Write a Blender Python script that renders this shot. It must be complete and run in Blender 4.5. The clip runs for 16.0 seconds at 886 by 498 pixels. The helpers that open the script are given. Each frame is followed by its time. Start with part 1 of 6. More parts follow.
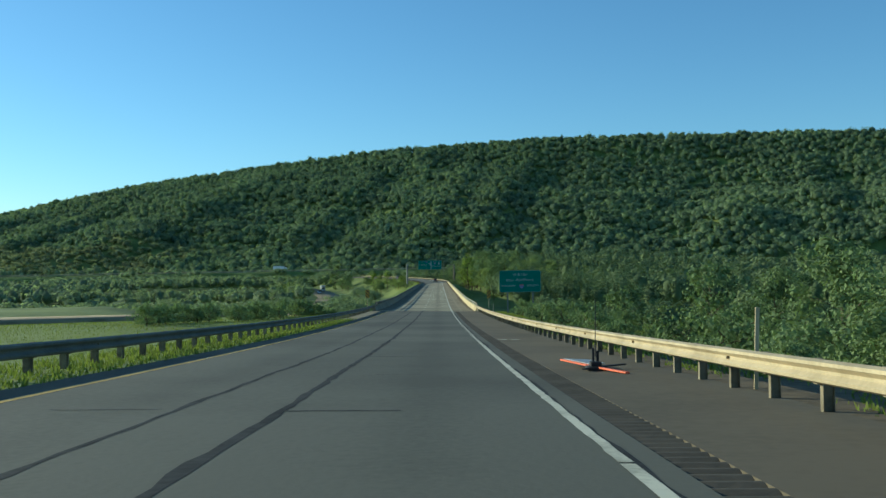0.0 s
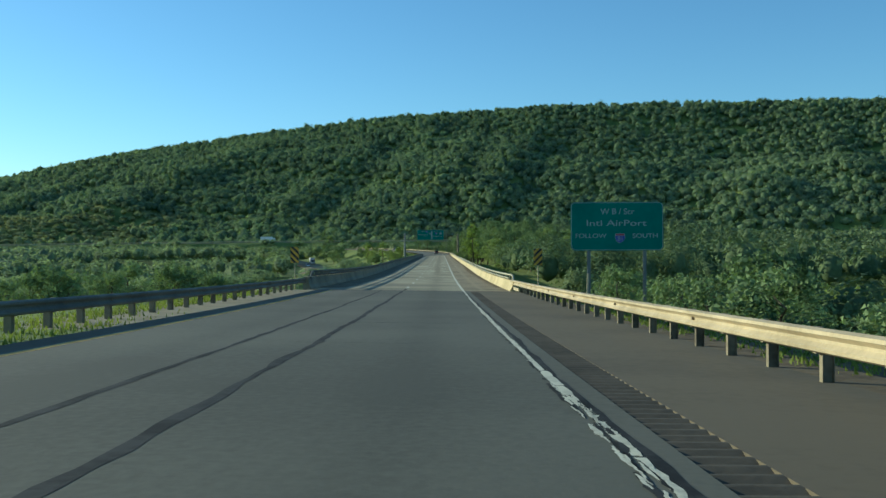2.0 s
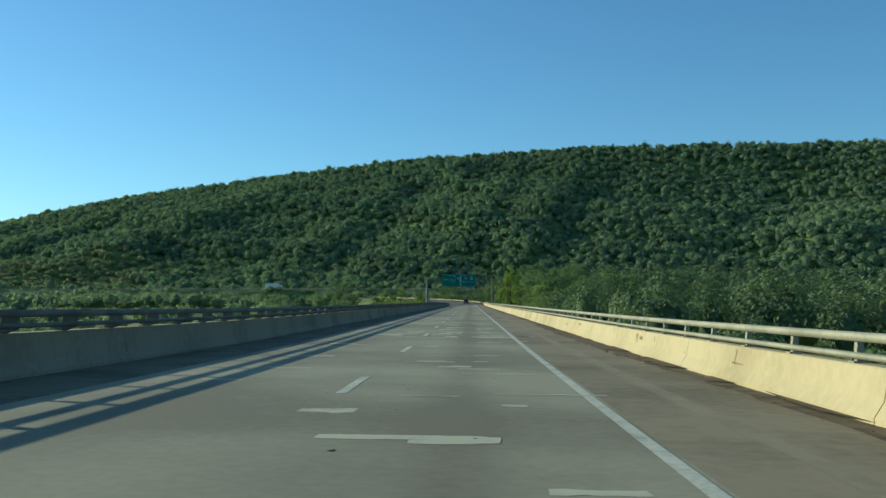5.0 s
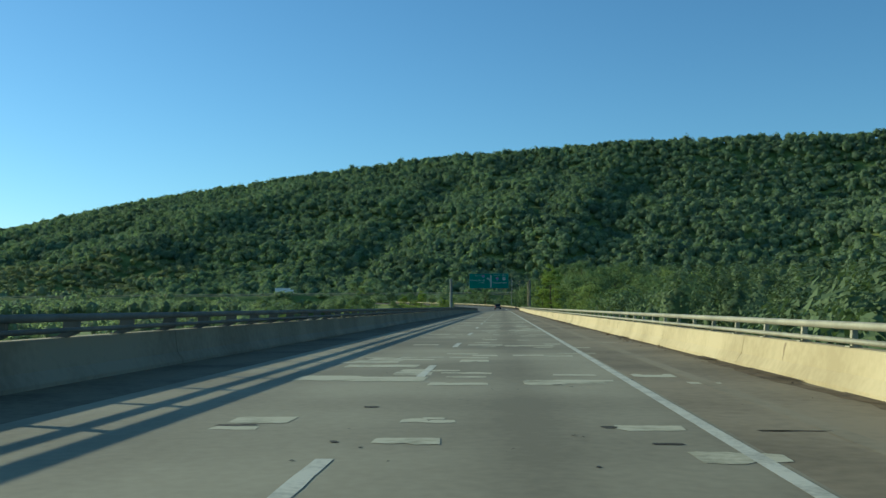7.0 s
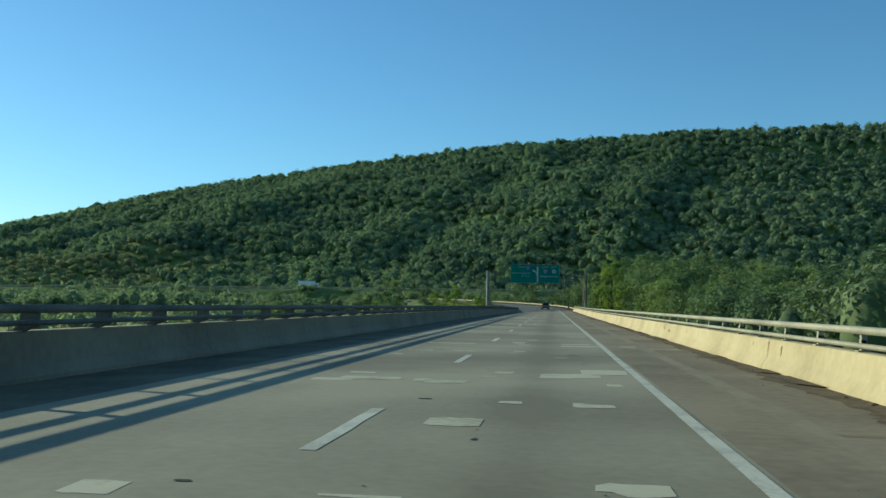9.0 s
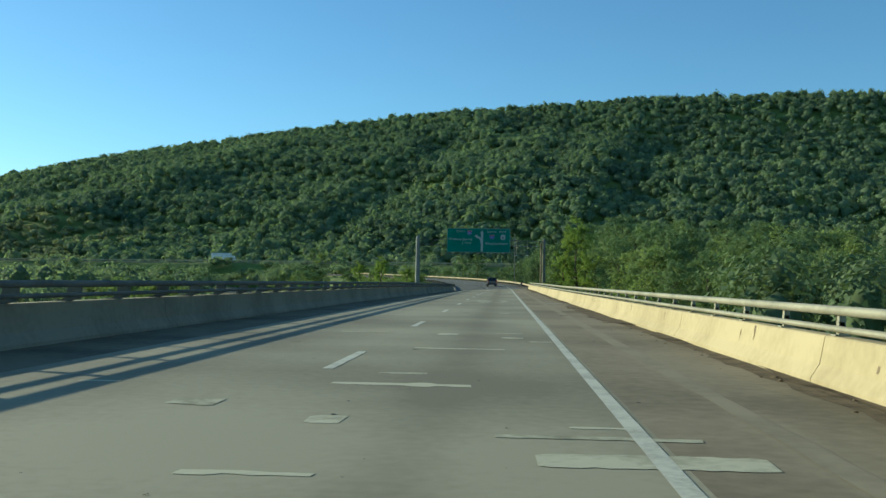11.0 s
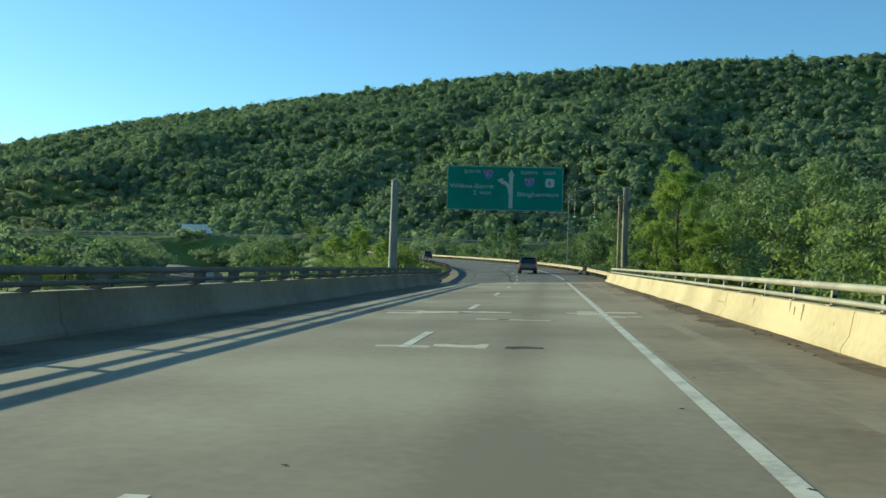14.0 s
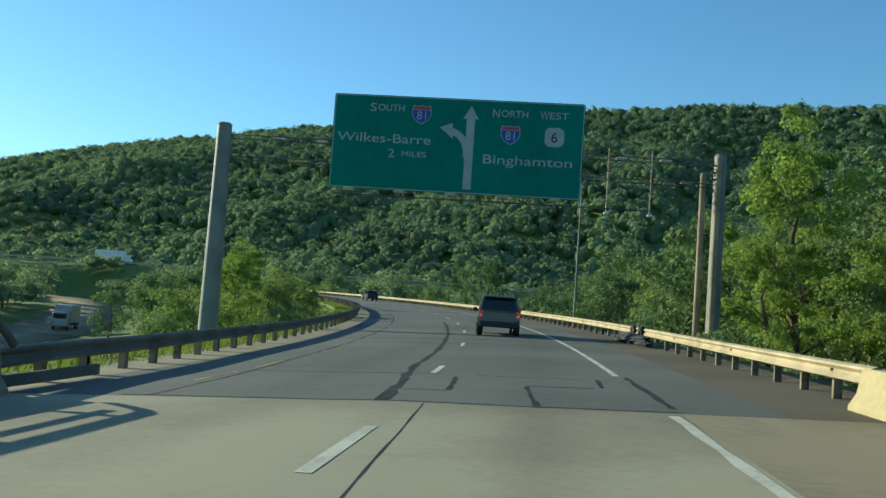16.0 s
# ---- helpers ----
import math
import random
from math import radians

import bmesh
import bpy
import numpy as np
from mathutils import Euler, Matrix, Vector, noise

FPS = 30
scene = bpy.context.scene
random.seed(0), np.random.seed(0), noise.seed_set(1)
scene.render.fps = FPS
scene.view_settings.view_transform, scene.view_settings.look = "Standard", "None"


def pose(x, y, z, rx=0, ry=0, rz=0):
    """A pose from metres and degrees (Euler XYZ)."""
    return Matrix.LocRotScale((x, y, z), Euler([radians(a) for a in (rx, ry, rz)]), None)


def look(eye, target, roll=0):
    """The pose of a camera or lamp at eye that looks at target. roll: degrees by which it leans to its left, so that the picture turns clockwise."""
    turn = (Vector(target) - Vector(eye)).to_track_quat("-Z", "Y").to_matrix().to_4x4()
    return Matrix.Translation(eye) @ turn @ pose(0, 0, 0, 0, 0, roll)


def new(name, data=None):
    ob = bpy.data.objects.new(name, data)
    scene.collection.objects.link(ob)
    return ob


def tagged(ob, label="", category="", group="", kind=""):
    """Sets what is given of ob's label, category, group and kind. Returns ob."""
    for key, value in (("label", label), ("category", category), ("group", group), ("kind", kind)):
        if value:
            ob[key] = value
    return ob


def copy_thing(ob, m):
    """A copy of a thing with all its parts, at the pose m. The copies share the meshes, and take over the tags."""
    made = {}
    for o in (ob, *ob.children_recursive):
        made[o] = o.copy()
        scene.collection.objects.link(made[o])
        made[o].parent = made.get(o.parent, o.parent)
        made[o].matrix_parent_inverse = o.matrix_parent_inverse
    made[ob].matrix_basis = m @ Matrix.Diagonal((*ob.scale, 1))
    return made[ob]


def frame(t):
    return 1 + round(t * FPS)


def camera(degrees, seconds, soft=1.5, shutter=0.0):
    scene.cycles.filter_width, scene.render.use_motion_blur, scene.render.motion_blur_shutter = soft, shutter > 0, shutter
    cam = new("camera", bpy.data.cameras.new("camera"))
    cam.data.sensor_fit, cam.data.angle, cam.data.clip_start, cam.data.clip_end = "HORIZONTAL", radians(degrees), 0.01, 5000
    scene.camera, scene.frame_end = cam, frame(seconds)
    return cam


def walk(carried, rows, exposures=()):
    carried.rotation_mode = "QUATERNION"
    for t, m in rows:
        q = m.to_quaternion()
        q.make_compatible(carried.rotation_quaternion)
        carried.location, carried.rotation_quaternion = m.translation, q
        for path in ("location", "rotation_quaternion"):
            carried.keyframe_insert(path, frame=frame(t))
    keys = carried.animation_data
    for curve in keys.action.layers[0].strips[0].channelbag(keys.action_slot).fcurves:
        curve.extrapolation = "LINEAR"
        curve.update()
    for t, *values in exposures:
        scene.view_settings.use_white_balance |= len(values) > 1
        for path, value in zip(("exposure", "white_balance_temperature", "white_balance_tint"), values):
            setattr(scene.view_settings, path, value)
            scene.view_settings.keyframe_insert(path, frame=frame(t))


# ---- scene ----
cam = camera(50.4, 16.0, soft=1.5)
# seconds, x, y, z, yaw to the left, pitch, roll
PATH = [
    (0, 0.12, -0.00, 5.35, -0.27, 1.44, -0.68),
    (0.5, 0.15, 15.06, 4.71, -0.65, 0.87, -0.67),
    (1, 0.29, 30.36, 4.12, -0.96, 0.51, -0.26),
    (1.5, 0.34, 45.51, 3.59, -0.67, 0.09, 0.07),
    (2, 0.34, 59.57, 3.15, -0.12, -0.04, -0.23),
    (2.5, 0.29, 73.86, 2.75, 0.76, 1.16, -0.83),
    (3, 0.25, 88.93, 2.38, 1.49, 2.84, -1.57),
    (3.5, 0.17, 103.13, 2.08, 1.57, 3.16, -0.93),
    (6, -0.24, 176.85, 1.29, 1.74, 3.18, 0.42),
    (6.5, -0.39, 192.09, 1.28, 2.06, 3.16, 0.25),
    (7, -0.45, 206.37, 1.28, 3.58, 3.50, -0.13),
    (7.5, -0.28, 221.39, 1.28, 7.76, 4.41, -0.01),
    (8, -0.17, 236.99, 1.28, 11.14, 5.20, 0.72),
    (8.5, -0.03, 251.71, 1.28, 8.76, 4.37, 1.09),
    (9, 0.15, 265.99, 1.28, 6.73, 3.35, 0.91),
    (9.5, 0.28, 280.42, 1.28, 4.88, 2.89, 0.51),
    (12, 0.60, 353.94, 1.28, 3.65, 0.74, 0.92),
    (12.5, 0.54, 369.15, 1.28, 4.98, 0.12, 1.03),
    (13, 0.41, 383.72, 1.28, 5.58, 0.31, 1.08),
    (13.5, 0.26, 397.97, 1.28, 6.30, 0.38, 1.59),
    (14, 0.21, 411.77, 1.28, 6.36, 0.79, 1.72),
    (14.5, 0.02, 425.92, 1.28, 5.78, 1.93, 1.62),
    (15, -0.09, 440.51, 1.28, 5.82, 2.70, 2.64),
    (15.5, -0.15, 455.06, 1.27, 5.71, 3.09, 3.20),
    (16, -0.25, 469.02, 1.27, 5.78, 3.71, 3.99),
]


def heading(x, y, z, yaw, pitch, roll):
    a, b = radians(yaw), radians(pitch)
    ahead = Vector((-math.sin(a) * math.cos(b), math.cos(a) * math.cos(b), math.sin(b)))
    return look((x, y, z), Vector((x, y, z)) + ahead, roll)


walk(cam, [(t, heading(*row)) for t, *row in PATH], [
    (0, 0.20, 5750, -14), (0.5, 0.36, 5750, -14), (1, 0.36, 5750, -14), (2, 0.26, 5750, -14), (3, 0.30, 5750, -14), (3.5, 0.25, 5750, -14), (6, 0.05, 5750, -14), (7, 0.05, 5750, -14), (7.5, 0.08, 5750, -14),
    (8, -0.14, 5750, -14), (8.5, 0.10, 5750, -14), (9, 0.06, 5750, -14), (9.5, 0.32, 5800, -14), (12, 0.20, 6000, -13), (12.5, 0.32, 6050, -13), (13.5, 0.32, 6050, -13), (14.2, 0.50, 6050, -13),
    (15, 0.26, 6050, -13), (15.5, 0.40, 6050, -13), (16, 0.42, 6000, -13)])

# ---- world, sun ----
SUN_EL, SUN_AZ = radians(16.6), radians(-66.0)   # azimuth from +y, to the right
world = bpy.data.worlds.new("world")
scene.world = world
world.use_nodes = True
wn = world.node_tree.nodes
sky = wn.new("ShaderNodeTexSky")
sky.sky_type = "NISHITA"
sky.sun_disc = False
sky.sun_elevation, sky.sun_rotation = SUN_EL, SUN_AZ
sky.altitude, sky.air_density, sky.dust_density, sky.ozone_density = 200, 1.0, 0.22, 4.6
world.node_tree.links.new(sky.outputs[0], wn["Background"].inputs[0])
wn["Background"].inputs[1].default_value = 0.135
sun_way = Vector((math.sin(SUN_AZ) * math.cos(SUN_EL), math.cos(SUN_AZ) * math.cos(SUN_EL), math.sin(SUN_EL)))
sun = new("sun", bpy.data.lights.new("sun", "SUN"))
sun.data.energy, sun.data.angle, sun.data.color = 4.8, radians(0.53), (1.0, 0.86, 0.68)
sun.matrix_world = look(sun_way * 500, (0, 0, 0))


# ---- materials ----
def surface(name, dark, light, big=0.3, fine=20.0, rough=0.8, bump=0.3, metal=0.0, spread=0.35, island=0.0, tracks=(), bumpdist=0.02, spec=0.3, pieces=0.0):
    """A mottled surface: two base colours mixed by a broad and a fine noise in metres, with relief from the fine one."""
    m = bpy.data.materials.new(name)
    m.use_nodes = True
    n, l = m.node_tree.nodes, m.node_tree.links
    b = n["Principled BSDF"]
    geo = n.new("ShaderNodeNewGeometry")
    co = geo.outputs["Position"]
    n1, n2 = n.new("ShaderNodeTexNoise"), n.new("ShaderNodeTexNoise")
    n1.inputs["Scale"].default_value, n2.inputs["Scale"].default_value = big, fine
    n1.inputs["Detail"].default_value, n2.inputs["Detail"].default_value = 5, 3
    for q in (n1, n2):
        l.new(co, q.inputs["Vector"])
    mix = n.new("ShaderNodeMath")
    mix.operation = "MULTIPLY_ADD"
    l.new(n2.outputs[0], mix.inputs[0])
    mix.inputs[1].default_value = spread
    l.new(n1.outputs[0], mix.inputs[2])
    last = mix.outputs[0]
    if island:
        add = n.new("ShaderNodeMath")
        add.operation = "MULTIPLY_ADD"
        l.new(geo.outputs["Random Per Island"], add.inputs[0])
        add.inputs[1].default_value = island
        l.new(last, add.inputs[2])
        last = add.outputs[0]
    if pieces:
        info, add = n.new("ShaderNodeObjectInfo"), n.new("ShaderNodeMath")
        add.operation = "MULTIPLY_ADD"
        l.new(info.outputs["Random"], add.inputs[0])
        add.inputs[1].default_value = pieces
        l.new(last, add.inputs[2])
        last = add.outputs[0]
    if tracks:
        split = n.new("ShaderNodeSeparateXYZ")
        l.new(co, split.inputs[0])
    for x0, w, share in tracks:
        # a worn or oily band along the lane
        ops = []
        for op, value in (("SUBTRACT", x0), ("DIVIDE", w), ("POWER", 2.0), ("MULTIPLY", -1.0), ("EXPONENT", None), ("MULTIPLY", -share)):
            q = n.new("ShaderNodeMath")
            q.operation = op
            if value is not None:
                q.inputs[1].default_value = value
            if op == "POWER":
                q.operation = "MULTIPLY"
                l.new(ops[-1].outputs[0], q.inputs[1])
            l.new(ops[-1].outputs[0] if ops else split.outputs[0], q.inputs[0])
            ops.append(q)
        add = n.new("ShaderNodeMath")
        l.new(last, add.inputs[0])
        l.new(ops[-1].outputs[0], add.inputs[1])
        last = add.outputs[0]
    ramp = n.new("ShaderNodeValToRGB")
    lo = 0.36 + spread * 0.35 + island * 0.15 + pieces * 0.25
    ramp.color_ramp.elements[0].position, ramp.color_ramp.elements[1].position = lo, lo + 0.30 + island * 0.7
    ramp.color_ramp.elements[0].color, ramp.color_ramp.elements[1].color = (*dark, 1), (*light, 1)
    l.new(last, ramp.inputs[0])
    l.new(ramp.outputs[0], b.inputs["Base Color"])
    b.inputs["Roughness"].default_value, b.inputs["Metallic"].default_value = rough, metal
    b.inputs["Specular IOR Level"].default_value = spec
    if bump:
        bp = n.new("ShaderNodeBump")
        bp.inputs["Strength"].default_value, bp.inputs["Distance"].default_value = bump, bumpdist
        l.new(n2.outputs[0], bp.inputs["Height"])
        l.new(bp.outputs[0], b.inputs["Normal"])
    return m


def foliage(name, dark, light, through_share=0.3, big=0.06, island=0.5, relief=0.0, pieces=0.0):
    """Leaves: a mottled colour that varies from clump to clump and from tree to tree, and some light coming through."""
    m = surface(name, dark, light, big=big, fine=1.2, rough=0.8, bump=relief, spread=0.35, island=island, spec=0.06, bumpdist=0.5, pieces=pieces)
    n, l = m.node_tree.nodes, m.node_tree.links
    b = n["Principled BSDF"]
    t = n.new("ShaderNodeBsdfTranslucent")
    src = b.inputs["Base Color"].links[0].from_socket
    warm = n.new("ShaderNodeMix")
    warm.data_type, warm.blend_type = "RGBA", "MULTIPLY"
    warm.inputs[0].default_value = 1.0
    l.new(src, warm.inputs[6])
    warm.inputs[7].default_value = (1.18, 1.28, 0.75, 1)
    l.new(warm.outputs[2], t.inputs["Color"])
    mx = n.new("ShaderNodeMixShader")
    mx.inputs[0].default_value = through_share
    l.new(b.outputs[0], mx.inputs[1])
    l.new(t.outputs[0], mx.inputs[2])
    l.new(mx.outputs[0], n["Material Output"].inputs["Surface"])
    return m


def plain(name, colour, rough=0.5, metal=0.0, spec=0.5):
    return surface(name, [c * 0.88 for c in colour], [min(1, c * 1.08) for c in colour], big=1.5, fine=30, rough=rough, bump=0.05, metal=metal, spec=spec)


M_ASPHALT = surface("aged_asphalt", (0.064, 0.0627, 0.0485), (0.111, 0.107, 0.0824), big=0.12, fine=9, rough=0.92, bump=0.5, bumpdist=0.01, tracks=((-0.1, 0.55, 0.12), (-4.2, 0.5, 0.09)))
M_ASPHALT_BEYOND = surface("smoother_grey_asphalt", (0.084, 0.084, 0.070), (0.138, 0.137, 0.114), big=0.12, fine=9, rough=0.92, bump=0.4, bumpdist=0.008, tracks=((-0.1, 0.55, 0.10), (-4.2, 0.5, 0.08)))
M_SHOULDER = surface("shoulder_asphalt", (0.082, 0.0666, 0.0425), (0.13, 0.104, 0.0654), big=0.2, fine=6, rough=0.95, bump=0.5, bumpdist=0.01)
M_DECK = surface("deck_concrete", (0.200, 0.173, 0.110), (0.357, 0.315, 0.205), big=0.15, fine=7, rough=0.9, bump=0.14, spread=0.2, bumpdist=0.008, tracks=((-0.15, 0.45, 0.13), (-3.9, 0.5, 0.07), (1.3, 0.3, -0.03)))
M_DECK_SIDE = surface("dirty_deck_concrete", (0.168, 0.134, 0.079), (0.29, 0.234, 0.142), big=0.22, fine=5, rough=0.95, bump=0.4, bumpdist=0.012, tracks=((2.95, 0.16, -0.16), (4.5, 0.45, 0.12)))
# dirt tone, made darker and browner to carry the parapet's shade
M_GUTTER = surface("gutter_dirt_and_shade", (0.085, 0.069, 0.040), (0.175, 0.145, 0.085), big=0.5, fine=6, rough=0.97, bump=0.4, spread=0.5)
M_HOLE = surface("broken_concrete_hole", (0.018, 0.016, 0.012), (0.075, 0.066, 0.048), big=3, fine=12, rough=0.95, bump=0.6)
M_STAINPALE = surface("pale_lime_stain", (0.215, 0.187, 0.130), (0.34, 0.305, 0.215), big=0.9, fine=6, rough=0.85, bump=0.2, spread=0.6, pieces=0.3)
M_WORN = surface("worn_pale_band", (0.225, 0.186, 0.114), (0.3, 0.249, 0.153), big=0.6, fine=5, rough=0.9, bump=0.3, spread=0.5)
M_PATCH = surface("pale_patch_concrete", (0.28, 0.252, 0.158), (0.53, 0.485, 0.325), big=1.3, fine=9, rough=0.85, bump=0.3, spread=0.5, pieces=0.35)
M_TAR = surface("crack_sealant", (0.022, 0.023, 0.023), (0.052, 0.052, 0.050), big=1.0, fine=8, rough=0.9, bump=0.3, spec=0.1)
M_WHITE = surface("worn_white_paint", (0.38, 0.357, 0.264), (0.62, 0.584, 0.442), big=1.2, fine=14, rough=0.7, bump=0.2, spread=0.6)
M_YELLOW = surface("worn_yellow_paint", (0.32, 0.212, 0.051), (0.6, 0.386, 0.085), big=1.2, fine=14, rough=0.7, bump=0.2, spread=0.6)
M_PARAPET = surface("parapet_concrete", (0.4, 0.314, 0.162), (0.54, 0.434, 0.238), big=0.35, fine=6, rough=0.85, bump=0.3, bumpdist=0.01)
# left parapet's copy of the concrete, darkened to carry its shade
M_PARAPET_SHADE = surface("shaded_parapet_concrete", (0.145, 0.134, 0.094), (0.228, 0.212, 0.152), big=0.35, fine=6, rough=0.9, bump=0.3, bumpdist=0.01)
M_RUMBLE = surface("milled_asphalt", (0.050, 0.042, 0.029), (0.088, 0.073, 0.051), big=0.8, fine=8, rough=0.95, bump=0.4)
M_STAIN = surface("spalled_concrete", (0.16, 0.116, 0.068), (0.32, 0.241, 0.14), big=1.5, fine=9, rough=0.95, bump=0.6)
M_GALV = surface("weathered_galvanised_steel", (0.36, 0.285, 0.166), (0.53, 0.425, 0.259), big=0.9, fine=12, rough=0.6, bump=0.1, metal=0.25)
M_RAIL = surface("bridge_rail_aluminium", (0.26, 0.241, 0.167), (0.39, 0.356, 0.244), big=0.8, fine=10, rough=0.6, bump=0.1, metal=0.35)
# darker copy of the rail metal, with the inner side's shade in its colour
M_RAIL_SHADE = surface("shaded_rail_metal", (0.085, 0.085, 0.070), (0.145, 0.143, 0.118), big=0.8, fine=10, rough=0.7, bump=0.1, metal=0.2)
M_POST = surface("rusting_steel_post", (0.11, 0.0888, 0.0561), (0.28, 0.232, 0.149), big=1.5, fine=10, rough=0.75, bump=0.2, metal=0.2)
M_POLE = surface("grey_painted_steel", (0.145, 0.15, 0.138), (0.21, 0.215, 0.195), big=0.6, fine=8, rough=0.6, bump=0.05, metal=0.2)
M_TRUSS = surface("dark_galvanised_truss", (0.07, 0.075, 0.075), (0.13, 0.135, 0.13), big=0.8, fine=8, rough=0.7, bump=0.05)
M_WOODPOLE = surface("weathered_wood_pole", (0.2, 0.154, 0.0935), (0.38, 0.299, 0.187), big=0.8, fine=9, rough=0.85, bump=0.3)
M_SIGN = surface("green_sign_sheeting", (0.002, 0.12, 0.085), (0.006, 0.17, 0.12), big=0.3, fine=3, rough=0.45, bump=0.0)
M_SIGNBACK = plain("sign_back_aluminium", (0.35, 0.36, 0.36), rough=0.5, metal=0.6)
M_LEGEND = plain("white_sign_legend", (0.34, 0.37, 0.35), rough=0.5)
M_BLUE = plain("shield_blue", (0.02, 0.05, 0.30), rough=0.5)
M_RED = plain("shield_red", (0.35, 0.03, 0.05), rough=0.5)
M_BLACK = plain("sign_black", (0.015, 0.015, 0.015), rough=0.5)
M_AMBER = plain("hazard_yellow", (0.62, 0.33, 0.03), rough=0.5)
M_GRASS_GROUND = surface("grass_ground", (0.085, 0.121, 0.0255), (0.19, 0.227, 0.0527), big=0.05, fine=0.9, rough=0.95, bump=0.6, bumpdist=0.2)
M_GRASS = foliage("grass_blades", (0.095, 0.13, 0.0306), (0.23, 0.261, 0.0638), 0.35, big=0.3)
# ridge leaves are paler and bluer: distance haze mixed into the colour
M_HILL = foliage("hazed_hill_leaves", (0.108, 0.154, 0.099), (0.24, 0.306, 0.168), 0.45, big=0.022, island=0.35, relief=0.0)
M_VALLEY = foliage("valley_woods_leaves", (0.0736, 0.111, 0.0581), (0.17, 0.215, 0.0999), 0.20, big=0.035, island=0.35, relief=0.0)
# lighter copy of the valley leaves, sunlight put into the colour
M_VALLEY_SUN = foliage("valley_leaves_lit_copy", (0.126, 0.172, 0.115), (0.277, 0.325, 0.199), 0.48, big=0.035, island=0.35)
M_SCRUB = foliage("hillside_scrub_leaves", (0.165, 0.189, 0.0978), (0.319, 0.336, 0.172), 0.40, big=0.03, island=0.35)
M_LEAF = foliage("tree_leaves", (0.066, 0.102, 0.053), (0.198, 0.258, 0.114), 0.24, big=0.15, pieces=0.5)
M_LEAF_YELLOW = foliage("yellow_green_leaves", (0.078, 0.12, 0.048), (0.238, 0.288, 0.112), 0.42, big=0.15, pieces=0.4)
M_POPLAR = foliage("bright_poplar_leaves", (0.122, 0.185, 0.0519), (0.279, 0.34, 0.1), 0.52, big=0.2)
M_BARK = surface("bark", (0.05, 0.0386, 0.0255), (0.14, 0.111, 0.0723), big=1.2, fine=12, rough=0.95, bump=0.6)
M_ORANGE = plain("orange_plastic", (0.75, 0.12, 0.03), rough=0.5)
M_RUBBER = plain("black_rubber", (0.02, 0.02, 0.02), rough=0.8)
M_DIRT = surface("road_dirt", (0.0723, 0.0518, 0.0275), (0.153, 0.112, 0.0612), big=2, fine=15, rough=1.0, bump=0.6)
M_CARPAINT = plain("grey_brown_car_paint", (0.115, 0.11, 0.10), rough=0.28, metal=0.5)
M_CARDARK = plain("dark_car_paint", (0.03, 0.035, 0.045), rough=0.28, metal=0.4)
M_CARWHITE = plain("white_vehicle_paint", (0.75, 0.75, 0.73), rough=0.4)
M_GLASS = plain("tinted_car_glass", (0.012, 0.014, 0.016), rough=0.08, spec=0.8)
M_TRIM = plain("black_car_trim", (0.02, 0.02, 0.022), rough=0.6)
M_TAIL = plain("red_tail_lamp", (0.55, 0.02, 0.015), rough=0.2)
M_CHROME = plain("bright_metal", (0.6, 0.6, 0.6), rough=0.25, metal=1.0)
b = M_TAIL.node_tree.nodes["Principled BSDF"]
b.inputs["Emission Color"].default_value, b.inputs["Emission Strength"].default_value = (1, 0.05, 0.02, 1), 0.12


# ---- building helpers ----
def part(name, bm, material, parent=None, label="", smooth=False):
    """Links a bmesh as one mesh object under a thing or a part."""
    me = bpy.data.meshes.new(name)
    bmesh.ops.recalc_face_normals(bm, faces=bm.faces)
    bm.to_mesh(me)
    bm.free()
    me.materials.append(material)
    if smooth:
        me.polygons.foreach_set("use_smooth", [True] * len(me.polygons))
    ob = new(name, me)
    if parent:
        ob.parent = parent
    return tagged(ob, label)


def arrays(name, verts, faces, material, parent=None, smooth=False):
    """A mesh object from a vertex array and an array of equal faces."""
    me = bpy.data.meshes.new(name)
    verts, faces = np.asarray(verts, np.float32), np.asarray(faces, np.int32)
    k = faces.shape[1]
    me.vertices.add(len(verts))
    me.vertices.foreach_set("co", verts.ravel())
    me.loops.add(faces.size)
    me.loops.foreach_set("vertex_index", faces.ravel())
    me.polygons.add(len(faces))
    me.polygons.foreach_set("loop_start", np.arange(0, faces.size, k, dtype=np.int32))
    if smooth:
        me.polygons.foreach_set("use_smooth", np.ones(len(faces), bool))
    me.materials.append(material)
    me.update(calc_edges=True)
    me.validate()
    ob = new(name, me)
    if parent:
        ob.parent = parent
    return ob


def thing(name, m=None, label="", category="", group="", kind=""):
    ob = new(name)
    if m is not None:
        ob.matrix_basis = m
    return tagged(ob, label, category, group, kind)


def box(bm, c, size, bevel=0.0, m=None):
    """A box of that size round c, bevelled."""
    r = bmesh.ops.create_cube(bm, size=1.0)
    vs = r["verts"]
    for v in vs:
        v.co = Vector((v.co.x * size[0], v.co.y * size[1], v.co.z * size[2]))
    if bevel:
        es = list({e for v in vs for e in v.link_edges})
        vs = list({v for v in bmesh.ops.bevel(bm, geom=es, offset=bevel, segments=2, affect="EDGES", profile=0.5)["verts"]} | {v for v in vs if v.is_valid})
    for v in vs:
        v.co = (m @ v.co if m else v.co) + Vector(c)


